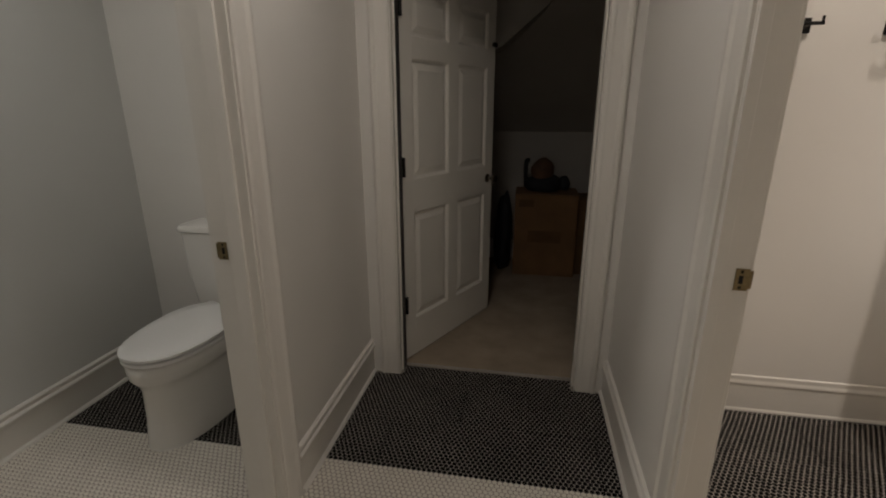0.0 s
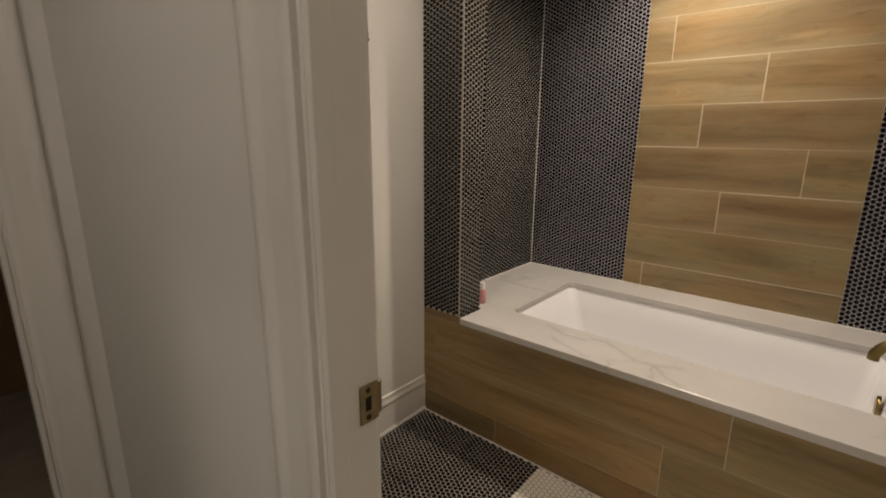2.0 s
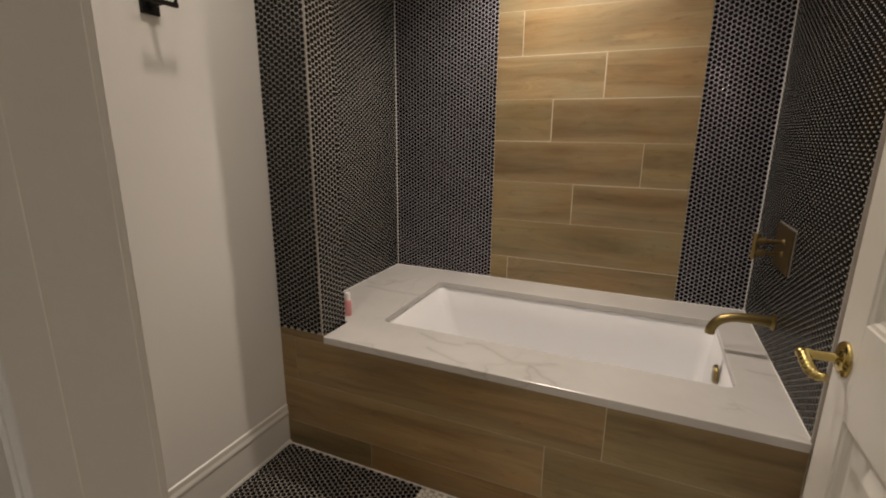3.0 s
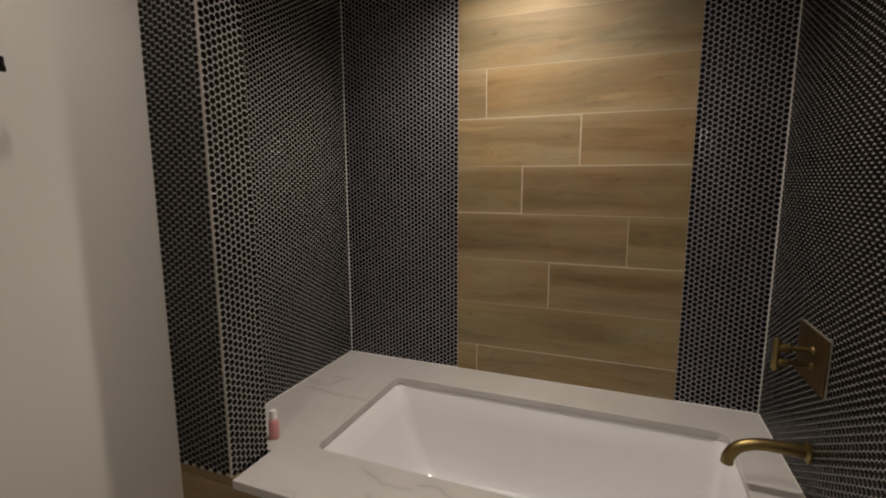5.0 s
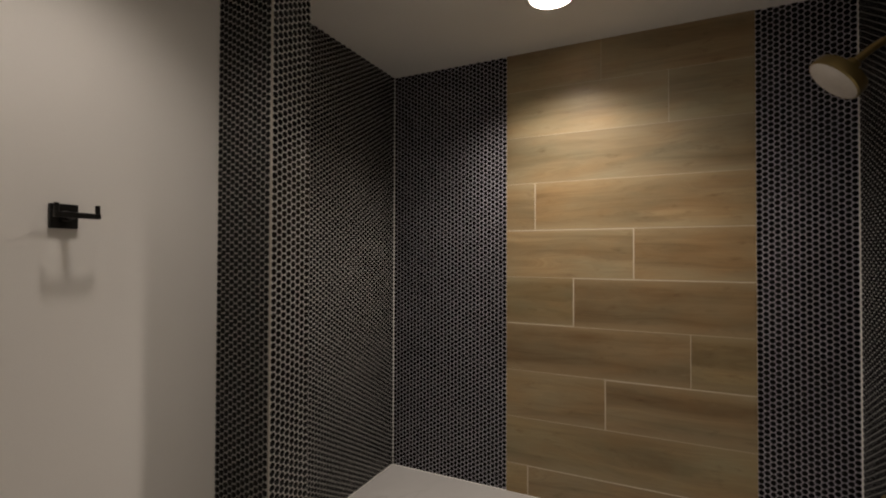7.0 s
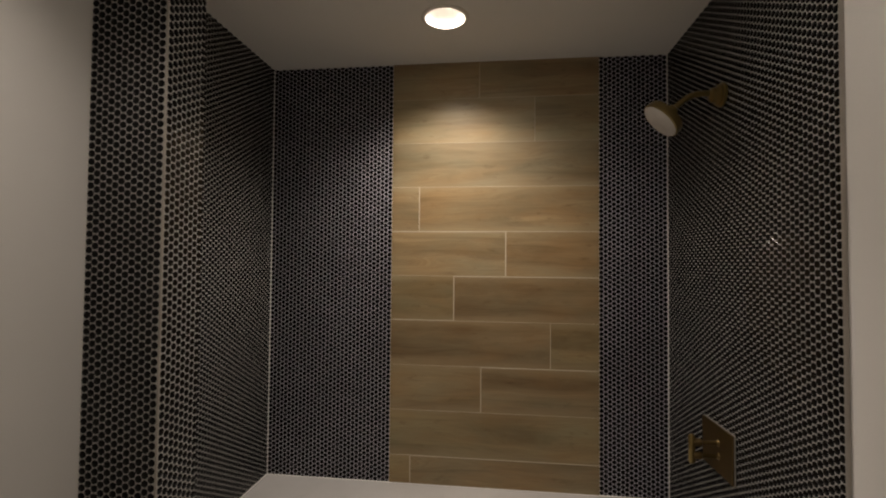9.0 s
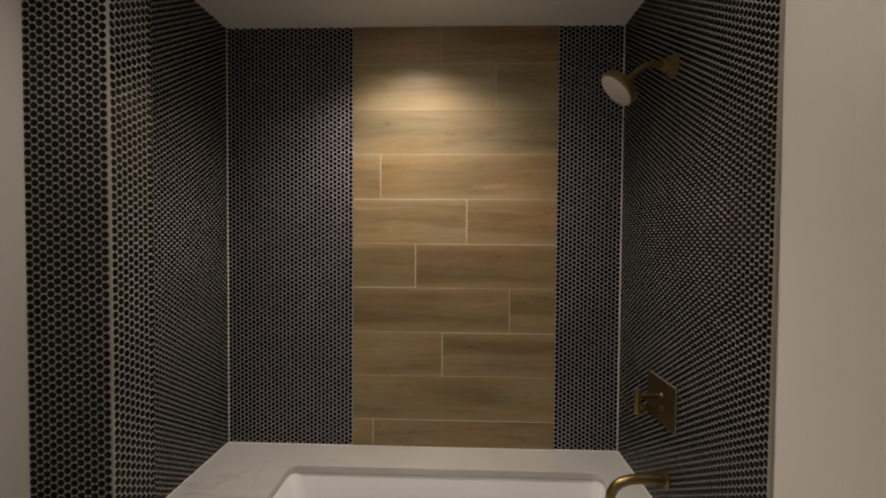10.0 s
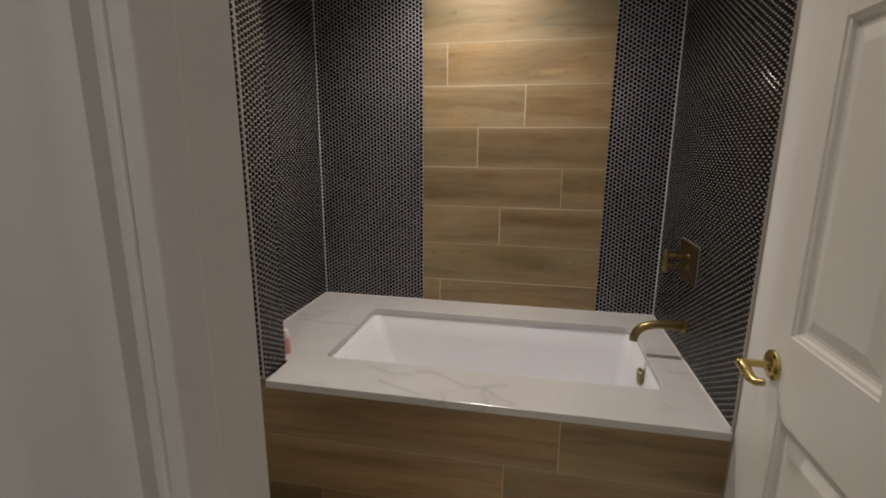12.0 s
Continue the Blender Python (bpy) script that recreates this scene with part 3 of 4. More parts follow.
for z in (0.345, 1.095, 1.835):
    hg = part("hinge", tube([(-0.002, -0.026, z - 0.048), (-0.002, -0.026, z + 0.048)], 0.0105, 12), BLACK_METAL, d1, "dark hinge", smooth=40, local=True)
    part("hinge_leaf", box(-0.022, -0.021, z - 0.044, 0.016, -0.0178, z + 0.044, 0.001), BLACK_METAL, hg, local=True)
for s in (-1, 1):
    km = Matrix.Translation((0.835, s * 0.0175, 0.945)) @ pose(0, 0, 0, -90 * s)
    kn = part("door_knob", turned([(0.028, 0.0), (0.028, 0.004), (0.022, 0.008), (0.011, 0.012), (0.010, 0.030), (0.020, 0.040), (0.026, 0.050), (0.026, 0.060), (0.018, 0.068), (0.003, 0.070)], km, 24), NICKEL, d1, "worn nickel round knob", smooth=40, local=True)
part("catch", box(0.855, -0.030, 1.735, 0.900, -0.0175, 1.760, 0.003), BLACK_METAL, d1, "small dark door catch", local=True)

# the bathtub room door, open flat before the south wall
d2 = six_panel_door("door_2", Matrix.Translation((0.523, 0.4385, 0)), 0.765, "white six-panel door standing open with a brass lever")
for z in (0.25, 1.05, 1.80):
    hg = part("hinge", tube([(-0.004, -0.021, z - 0.045), (-0.004, -0.021, z + 0.045)], 0.0065, 10), PLATE_BRASS, d2, "brass hinge", smooth=40, local=True)
    part("hinge_leaf", box(-0.020, -0.0205, z - 0.044, 0.014, -0.0178, z + 0.044, 0.0008), PLATE_BRASS, hg, local=True)
part("latch_plate", box(0.7645, -0.011, 0.916, 0.7668, 0.011, 0.972), PLATE_BRASS, d2, "brass latch plate", local=True)
for s in (1, -1):
    lx, lz = 0.722, 0.944
    rm = Matrix.Translation((lx, s * 0.0175, lz)) @ pose(0, 0, 0, -90 * s)
    rose = part("rosette", turned([(0.032, 0.0), (0.032, 0.003), (0.030, 0.006), (0.025, 0.0075), (0.023, 0.010), (0.012, 0.012), (0.0085, 0.016), (0.008, 0.048), (0.0105, 0.054), (0.0105, 0.066), (0.008, 0.071), (0.003, 0.073)], rm, 32), POLISHED, d2, "polished brass lever and rosette", smooth=40, local=True)
    o = s * 0.0175
    if s == 1:
        lever = arc([(lx + 0.012, o + 0.060, lz + 0.001), (lx - 0.008, o + 0.063, lz), (lx - 0.022, o + 0.061, lz - 0.006), (lx - 0.036, o + 0.057, lz - 0.015), (lx - 0.048, o + 0.049, lz - 0.019), (lx - 0.056, o + 0.038, lz - 0.015)])
        n = len(lever)
        part("lever", tube(lever, [0.0066 + 0.0042 * math.sin(math.pi * (i / (n - 1)) ** 0.8) + 0.0006 * math.sin(i * 1.6) for i in range(n)], 14), POLISHED, rose, "curved brass lever", smooth=60, local=True)
    else:
        lever = arc([(lx, o - 0.036, lz), (lx - 0.05, o - 0.038, lz - 0.004), (lx - 0.10, o - 0.036, lz - 0.008)])
        part("lever", tube(lever, 0.009, 12), POLISHED, rose, smooth=60, local=True)

# ---------- bathtub ----------
FRONT = 1.634
tub_wall = solid("bath_surround", box(FRONT + 0.0008, SOUTH, 0, FRONT + 0.05, 2.142, DECK - 0.031), GROUT_WOOD, "bathtub front clad in brown wood-look tile planks", "bath panel", "structure")
bm = bmesh.new()
outer = [(1.626, SOUTH + 0.003), (EAST - 0.008, SOUTH + 0.003), (EAST - 0.008, 2.152), (1.792, 2.152), (1.792, 1.909), (1.626, 1.909)]
hole = [p[:2] for p in rounded(1.860, 0.480, 2.464, 1.783, 0, 0.036, 7)]
for loop in (outer, hole):
    vs = [bm.verts.new((*p, DECK)) for p in loop]
    for i in range(len(vs)):
        bm.edges.new((vs[i], vs[(i + 1) % len(vs)]))
bmesh.ops.triangle_fill(bm, use_beauty=True, use_dissolve=True, edges=bm.edges[:])
ext = bmesh.ops.extrude_face_region(bm, geom=bm.faces[:])
for v in ext["geom"]:
    if isinstance(v, bmesh.types.BMVert):
        v.co.z -= 0.030
deck = solid("tub_deck", bm, MARBLE, "white veined marble quartz slab round the bathtub", "bath deck")
mod = deck.modifiers.new("edge", "BEVEL")
mod.width, mod.segments, mod.limit_method, mod.angle_limit = 0.003, 2, "ANGLE", radians(60)

tub = thing("bathtub", Matrix.Translation((2.16, 1.126, 0.05)), "white rectangular undermount bathtub set in the marble deck", "bathtub")
zt = DECK - 0.0305
rings = [rounded(1.80, 0.43, 2.52, 1.83, zt - 0.025, 0.05), rounded(1.80, 0.43, 2.52, 1.83, zt, 0.05), rounded(1.853, 0.473, 2.472, 1.790, zt, 0.042), rounded(1.858, 0.478, 2.467, 1.783, zt - 0.006, 0.044),
         rounded(1.868, 0.492, 2.454, 1.742, 0.40, 0.046), rounded(1.886, 0.505, 2.436, 1.690, 0.26, 0.045), rounded(1.900, 0.515, 2.422, 1.655, 0.185, 0.055),
         rounded(1.925, 0.54, 2.397, 1.618, 0.148, 0.06), rounded(1.965, 0.58, 2.357, 1.57, 0.134, 0.06), rounded(2.06, 0.72, 2.26, 1.40, 0.128, 0.06)]
part("basin", loft(rings, False, True), ACRYLIC, tub, smooth=50)
rings = [rounded(1.80, 0.43, 2.52, 1.83, zt - 0.0255, 0.05), rounded(1.84, 0.46, 2.48, 1.78, 0.30, 0.06), rounded(1.90, 0.50, 2.42, 1.66, 0.09, 0.07), rounded(1.92, 0.52, 2.40, 1.64, 0.05, 0.07)]
part("shell", loft(rings, False, True), ACRYLIC, tub, smooth=50)
of = Matrix.Translation((2.16, 0.492, 0.445)) @ pose(0, 0, 0, -90)
part("overflow_cover", turned([(0.036, 0.0), (0.036, 0.008), (0.033, 0.012), (0.012, 0.014), (0.002, 0.0145)], of, 28), BRASS, tub, "round gold overflow cover", smooth=40)
part("drain", turned([(0.03, -0.001), (0.03, 0.003), (0.02, 0.006), (0.002, 0.007)], Matrix.Translation((2.16, 0.82, 0.128)), 24), BRASS, tub, "gold drain cap", smooth=40)

# brass fittings on the south wall of the alcove
YS = SOUTH + 0.004
sp = thing("tub_spout", Matrix.Translation((2.16, YS, 0.682)), "brushed gold curved bath spout on the tiled wall", "bath spout")
pts = arc([(2.16, YS, 0.682), (2.16, YS + 0.07, 0.684), (2.16, YS + 0.125, 0.680), (2.16, YS + 0.168, 0.662), (2.16, YS + 0.190, 0.630), (2.16, YS + 0.193, 0.606)])
part("spout", tube(pts, [0.020 - 0.003 * min(1, i / 14) for i in range(len(pts))], 18), BRASS, sp, smooth=60)
part("flange", turned([(0.030, 0.0), (0.030, 0.005), (0.024, 0.010), (0.018, 0.012)], Matrix.Translation((2.16, YS, 0.682)) @ pose(0, 0, 0, -90), 28), BRASS, sp, smooth=40)

va = thing("shower_valve", Matrix.Translation((2.192, YS, 0.945)), "brushed gold shower valve plate with two stems and a bar handle", "shower valve")
part("plate", box(2.100, YS + 0.003, 0.868, 2.312, YS + 0.009, 1.022, 0.002), BRONZE, va, "dark brushed bronze plate")
# thin pale rim showing round the plate's edge
part("gasket", box(2.0985, YS - 0.001, 0.8665, 2.3135, YS + 0.003, 1.0235, 0.001), STEEL, va, "pale thin rim round the plate")
for z, reach in ((0.966, 0.082), (0.924, 0.082)):
    vm = Matrix.Translation((2.192, YS + 0.008, z)) @ pose(0, 0, 0, -90)
    part("stem", turned([(0.013, 0.0), (0.012, 0.004), (0.0075, 0.008), (0.007, reach - 0.030), (0.0125, reach - 0.026), (0.013, reach - 0.008), (0.010, reach)], vm, 24), BRONZE, va, smooth=40)
part("bar_handle", tube([(2.192, YS + 0.092, 0.898), (2.192, YS + 0.092, 0.905), (2.192, YS + 0.092, 0.945), (2.192, YS + 0.092, 0.985), (2.192, YS + 0.092, 0.992)], [0.007, 0.011, 0.0095, 0.011, 0.007], 16), BRASS, va, smooth=50)

sh = thing("wall_shower", Matrix.Translation((2.165, YS, 2.115)), "brushed gold shower head on a bent wall arm", "shower head")
part("flange", turned([(0.040, 0.0), (0.040, 0.006), (0.034, 0.010), (0.034, 0.016), (0.026, 0.020), (0.024, 0.034), (0.015, 0.040)], Matrix.Translation((2.165, YS, 2.112)) @ pose(0, 0, 0, -90), 28), BRASS, sh, smooth=40)
part("arm", tube(arc([(2.165, YS, 2.112), (2.165, YS + 0.05, 2.119), (2.165, YS + 0.098, 2.112), (2.165, YS + 0.142, 2.080), (2.165, YS + 0.166, 2.060)]), 0.010, 14), BRASS, sh, smooth=60)
hm = Matrix.Translation((2.165, YS + 0.160, 2.064)) @ pose(0, 0, 0, 180 + 46)
head = part("head", turned([(0.012, -0.014), (0.017, -0.010), (0.018, 0.002), (0.026, 0.010), (0.050, 0.016), (0.065, 0.022), (0.068, 0.030), (0.069, 0.048), (0.066, 0.051)], hm, 36), BRASS, sh, smooth=35)
part("spray_face", turned([(0.0655, 0.0505), (0.058, 0.054), (0.004, 0.055)], hm, 36), FACE, head, "pale spray face", smooth=40)

# ---------- loose and small things ----------
bt = thing("bottle", Matrix.Translation((1.857, 1.952, DECK)), "small pink plastic bottle with a white cap", "bottle")
bmx = Matrix.Translation((1.857, 1.952, DECK))
part("body", turned([(0.015, 0.0), (0.017, 0.003), (0.017, 0.060), (0.015, 0.068), (0.010, 0.072)], bmx, 24), PINK, bt, smooth=40)
part("cap", turned([(0.0125, 0.071), (0.0125, 0.098), (0.011, 0.102), (0.003, 0.103)], bmx, 20), CAPW, bt, "white screw cap", smooth=40)

hk = thing("robe_hook", Matrix.Translation((1.238, BATH_N, 1.665)), "matt black double robe hook on the painted wall", "robe hook", "robe hooks on the wall")
hx, hz = 1.238, 1.665
part("wall_plate", box(hx - 0.027, BATH_N - 0.010, hz - 0.027, hx + 0.027, BATH_N, hz + 0.027, 0.002), BLACK_METAL, hk)
part("post", tube([(hx, BATH_N - 0.008, hz), (hx, BATH_N - 0.026, hz), (hx, BATH_N - 0.030, hz), (hx, BATH_N - 0.058, hz)], [0.012, 0.011, 0.0075, 0.0075], 16), BLACK_METAL, hk, smooth=35)
part("cross_bar", box(hx - 0.044, BATH_N - 0.066, hz - 0.006, hx + 0.044, BATH_N - 0.056, hz + 0.006, 0.0015), BLACK_METAL, hk)
for s in (-1, 1):
    part("prong", tube([(hx + s * 0.039, BATH_N - 0.061, hz + 0.004), (hx + s * 0.039, BATH_N - 0.061, hz + 0.024)], 0.0048, 12), BLACK_METAL, hk, smooth=40)
copy_thing(hk, Matrix.Translation((0.937, BATH_N, 1.676)))

# ---------- toilet ----------


def egg(cx, front, back, half, z, n=40, sq=2.3):
    """An egg-shaped ring, narrower towards the front (south)."""
    pts = []
    cy = back - (back - front) * 0.42
    for i in range(n):
        a = 2 * math.pi * i / n
        c, s = math.cos(a), math.sin(a)
        r = (abs(c) ** sq + abs(s) ** sq) ** (-1 / sq)
        yy = cy + (back - cy if s > 0 else cy - front) * s * r
        pts.append((cx + half * c * r, yy, z))
    return pts


TX = -1.52
to = thing("toilet", Matrix.Translation((TX, 1.75, 0)), "white skirted toilet with a closed lid", "toilet")
rings = [egg(TX, 1.388, 2.10, 0.150, 0.0), egg(TX, 1.390, 2.10, 0.148, 0.02), egg(TX, 1.402, 2.10, 0.140, 0.12), egg(TX, 1.406, 2.10, 0.137, 0.22), egg(TX, 1.406, 2.10, 0.137, 0.270), egg(TX, 1.400, 2.10, 0.143, 0.292), egg(TX, 1.384, 2.10, 0.160, 0.312),
         egg(TX, 1.372, 2.10, 0.174, 0.332), egg(TX, 1.368, 2.10, 0.179, 0.365), egg(TX, 1.367, 2.10, 0.181, 0.395), egg(TX, 1.375, 2.095, 0.172, 0.401)]
part("bowl", loft(rings), CHINA, to, smooth=60)
part("seat", loft([egg(TX, 1.385, 1.915, 0.166, 0.400), egg(TX, 1.384, 1.916, 0.167, 0.406), egg(TX, 1.364, 1.930, 0.184, 0.409), egg(TX, 1.364, 1.930, 0.184, 0.421), egg(TX, 1.372, 1.925, 0.176, 0.4245)]), SEAT, to, "white plastic seat", smooth=50)
part("lid", loft([egg(TX, 1.387, 1.915, 0.164, 0.4243), egg(TX, 1.386, 1.916, 0.165, 0.430), egg(TX, 1.362, 1.932, 0.186, 0.433), egg(TX, 1.362, 1.932, 0.186, 0.443), egg(TX, 1.378, 1.926, 0.173, 0.450), egg(TX, 1.46, 1.88, 0.10, 0.454)]), SEAT, to, "closed white lid", smooth=50)
for s in (-1, 1):
    part("seat_hinge", box(TX + s * 0.075 - 0.02, 1.925, 0.402, TX + s * 0.075 + 0.02, 1.955, 0.442, 0.006), SEAT, to)
tk = [rounded(TX - w, 1.968 + d, TX + w, 2.152, z, 0.03) for w, d, z in ((0.170, 0.02, 0.395), (0.190, 0.008, 0.42), (0.212, 0.0, 0.62), (0.220, 0.0, 0.788))]
part("tank", loft(tk), CHINA, to, smooth=40)
tl = [rounded(TX - w, 1.958 + d, TX + w, 2.154, z, 0.032) for w, d, z in ((0.222, 0.008, 0.7885), (0.231, 0.0, 0.795), (0.231, 0.0, 0.813), (0.222, 0.008, 0.824), (0.15, 0.05, 0.827))]
part("tank_lid", loft(tl), CHINA, to, smooth=40)

# ---------- things in the dark closet ----------
CF = 0.006
bx = thing("cardboard_box", Matrix.Translation((0.165, 4.0, CF)), "large brown cardboard box on the closet carpet", "cardboard box")
part("body", box(-0.135, 3.835, CF, 0.375, 4.20, 0.700, 0.006), CARD, bx)
part("flap", loft([[(-0.135, 3.835, 0.700), (0.375, 3.835, 0.700), (0.375, 4.015, 0.704), (-0.135, 4.015, 0.704)], [(-0.135, 3.833, 0.705), (0.375, 3.833, 0.705), (0.375, 4.015, 0.710), (-0.135, 4.015, 0.710)]]), CARD, bx)
part("flap", loft([[(-0.135, 4.019, 0.704), (0.375, 4.019, 0.704), (0.375, 4.20, 0.700), (-0.135, 4.20, 0.700)], [(-0.135, 4.019, 0.711), (0.375, 4.019, 0.711), (0.375, 4.20, 0.706), (-0.135, 4.20, 0.706)]]), CARD, bx)
part("printed_mark", box(-0.02, 3.8325, 0.30, 0.25, 3.8345, 0.40), CARD_DARK, bx, "dark unreadable print")
part("printed_mark", box(-0.10, 3.8325, 0.60, 0.02, 3.8345, 0.66), CARD_DARK, bx, "dark unreadable print")
bx2 = thing("cardboard_box", Matrix.Translation((0.446, 4.05, CF)), "narrow dark brown cardboard box beside the large box", "cardboard box")
part("body", box(0.382, 3.92, CF, 0.51, 4.25, 0.66, 0.006), CARD_DARK, bx2)
part("flap", box(0.382, 3.92, 0.661, 0.51, 4.07, 0.667, 0.002), CARD_DARK, bx2)

bu = thing("bundle", Matrix.Translation((0.08, 4.0, 0.711)), "dark soft bundle with a brown rounded top on the box", "bundle")


def lump(cx, cy, cz, rx, ry, rz, seed, rough=0.12):
    bm = bmesh.new()
    bmesh.ops.create_icosphere(bm, subdivisions=3, radius=1)
    for v in bm.verts:
        k = 1 + rough * noise.noise(v.co * 1.7 + Vector((seed, seed * 2.1, 0)))
        v.co = Vector((cx + v.co.x * rx * k, cy + v.co.y * ry * k, cz + max(v.co.z, -0.72) * rz * k))
    return bm


part("dark_base", lump(0.09, 4.0, 0.772, 0.155, 0.12, 0.085, 3.0), DARK_BAG, bu, smooth=80)
part("brown_top", lump(0.075, 3.99, 0.87, 0.095, 0.09, 0.115, 5.0), BROWN, bu, "brown plush top", smooth=80)
part("handle", tube(arc([(-0.055, 3.99, 0.75), (-0.062, 3.99, 0.86), (-0.058, 3.99, 0.955), (-0.03, 3.99, 0.962)]), 0.018, 10), DARK_BAG, bu, smooth=60)
part("side_pouch", lump(0.255, 4.0, 0.775, 0.05, 0.06, 0.065, 8.0), DARK_BAG, bu, smooth=80)

bg = thing("storage_bag", Matrix.Translation((-0.232, 4.0, CF)), "dark sagging storage bag beside the box", "bag")
part("body", lump(-0.232, 4.03, 0.28, 0.078, 0.15, 0.37, 11.0, 0.25), DARK_BAG, bg, smooth=80)
part("strap", tube(arc([(-0.265, 3.97, 0.55), (-0.24, 3.95, 0.66), (-0.205, 3.97, 0.57)]), 0.012, 8), DARK_BAG, bg, smooth=60)

sg = thing("wall_sign", pose(0.645, 4.14, CF, -7), "tall black sign with pale script leaning on the knee wall", "sign")
part("board", box(-0.15, -0.010, 0.0, 0.15, 0.010, 0.98, 0.002), SIGN_BLACK, sg, local=True)
for x0, x1, z0, z1 in ((-0.15, -0.135, 0.0, 0.98), (0.135, 0.15, 0.0, 0.98), (-0.135, 0.135, 0.965, 0.98), (-0.135, 0.135, 0.0, 0.015)):
    part("frame_strip", box(x0, -0.018, z0, x1, -0.0105, z1, 0.001), SIGN_BLACK, sg, local=True)
for i, (w, z, hgt) in enumerate(((0.10, 0.86, 0.030), (0.07, 0.80, 0.022), (0.12, 0.72, 0.030), (0.08, 0.66, 0.022), (0.11, 0.58, 0.034), (0.09, 0.50, 0.026), (0.12, 0.42, 0.030), (0.07, 0.34, 0.024))):
    part("script_line", box(-0.08, -0.0125, z, -0.08 + w, -0.0101, z + hgt, 0.0008), CHALK, sg, "pale unreadable script", local=True)

# ---------- pilaster and tile fields ----------
PIL_X0, PIL_X1, PIL_Y = 1.630, 1.786, 1.914
pil = solid("wall_pilaster", box(PIL_X0 + 0.004, PIL_Y + 0.004, DECK + 0.0005, PIL_X1, NORTH, CEIL), GROUT, "penny-tiled pier at the edge of the alcove", "wall", "structure")
bed_n = solid("wall_alcove_north", box(PIL_X1, 2.1525, DECK - 0.02, EAST - 0.004, NORTH, CEIL), GROUT, "alcove side wall of black penny tiles", "wall", "structure")
bed_s = solid("wall_alcove_south", box(1.640, SOUTH - 0.003, DECK - 0.02, EAST - 0.004, SOUTH + 0.0005, CEIL), GROUT, "alcove side wall of black penny tiles", "wall", "structure")
W0, W1 = 0.632, 1.563
bed_e1 = solid("wall_alcove_east_a", box(EAST - 0.006, W1, DECK - 0.02, EAST, 2.1525, CEIL), GROUT_COOL, "black penny tile strip beside the wood-look planks", "wall", "structure")
bed_e2 = solid("wall_alcove_east_b", box(EAST - 0.006, SOUTH + 0.0005, DECK - 0.02, EAST, W0, CEIL), GROUT_COOL, "black penny tile strip beside the wood-look planks", "wall", "structure")
bed_w = solid("wall_alcove_planks", box(EAST - 0.0126, W0, DECK - 0.02, EAST, W1, CEIL), GROUT_WOOD, "panel of brown wood-look porcelain planks", "wall", "structure")
# edge strips and caulk lines
solid("trim_pier_edge", box(PIL_X0 + 0.0015, PIL_Y + 0.0015, DECK, PIL_X0 + 0.007, PIL_Y + 0.007, CEIL, 0.001), STEEL, "slim metal edge strip of the tiled pier", "edge strip", "structure")
solid("trim_tile_end", box(1.632, SOUTH - 0.003, DECK - 0.03, 1.640, SOUTH + 0.005, CEIL, 0.001), STEEL, "slim metal edge strip where the tile ends", "edge strip", "structure")
solid("trim_caulk_north", box(EAST - 0.011, 2.1475, DECK, EAST - 0.006, 2.1525, CEIL, 0.002), SILICONE, "white caulk line in the alcove corner", "caulk", "structure")
solid("trim_caulk_south", box(EAST - 0.011, SOUTH + 0.0005, DECK, EAST - 0.006, SOUTH + 0.0055, CEIL, 0.002), SILICONE, "white caulk line in the alcove corner", "caulk", "structure")
solid("trim_caulk_deck", box(1.786, 2.146, DECK, EAST - 0.014, 2.1525, DECK + 0.006, 0.002), SILICONE, "white caulk line along the deck", "caulk", "structure")
solid("trim_caulk_deck_south", box(1.642, SOUTH + 0.0005, DECK, EAST - 0.014, SOUTH + 0.0062, DECK + 0.006, 0.002), SILICONE, "white caulk line along the deck", "caulk", "structure")
solid("trim_caulk_deck_east", box(EAST - 0.0165, SOUTH + 0.0062, DECK, EAST - 0.006, 2.146, DECK + 0.003, 0.001), SILICONE, "white caulk line along the deck", "caulk", "structure")
solid("trim_caulk_front", box(FRONT - 0.003, SOUTH + 0.01, 0, FRONT + 0.002, 2.128, 0.005, 0.001), SILICONE, "pale caulk line at the foot of the bath front", "caulk", "structure")

WIDE, FINE = 0.0034, 0.0006


def plank(parent, y0, y1, z0, z1, face, depth, mat=None, gaps=(FINE, FINE, FINE, FINE), tint=(1, 1, 1)):
    """One porcelain plank; gaps are its half joints: south, north, bottom, top."""
    g = gaps
    bm = box(face, y0 + g[0], z0 + g[2], face + depth, y1 - g[1], z1 - g[3], 0.0005, 1)
    c = Vector((face, (y0 + y1) / 2, (z0 + z1) / 2))
    bm.transform(Matrix.Translation(-c))
    ob = new("plank", finish("plank", bm, mat or WOOD))
    ob.location = c
    ob.color = (*tint, 1)
    ob.parent = parent


# each course: its cuts with the width of the upright joint, the wide long joints (plank, edge), the tints
C, Z = 0.2035, 1.491
OLIVE, RUST, PALE = (0.97, 1.0, 0.95), (0.93, 0.82, 0.68), (1.06, 1.05, 1.0)
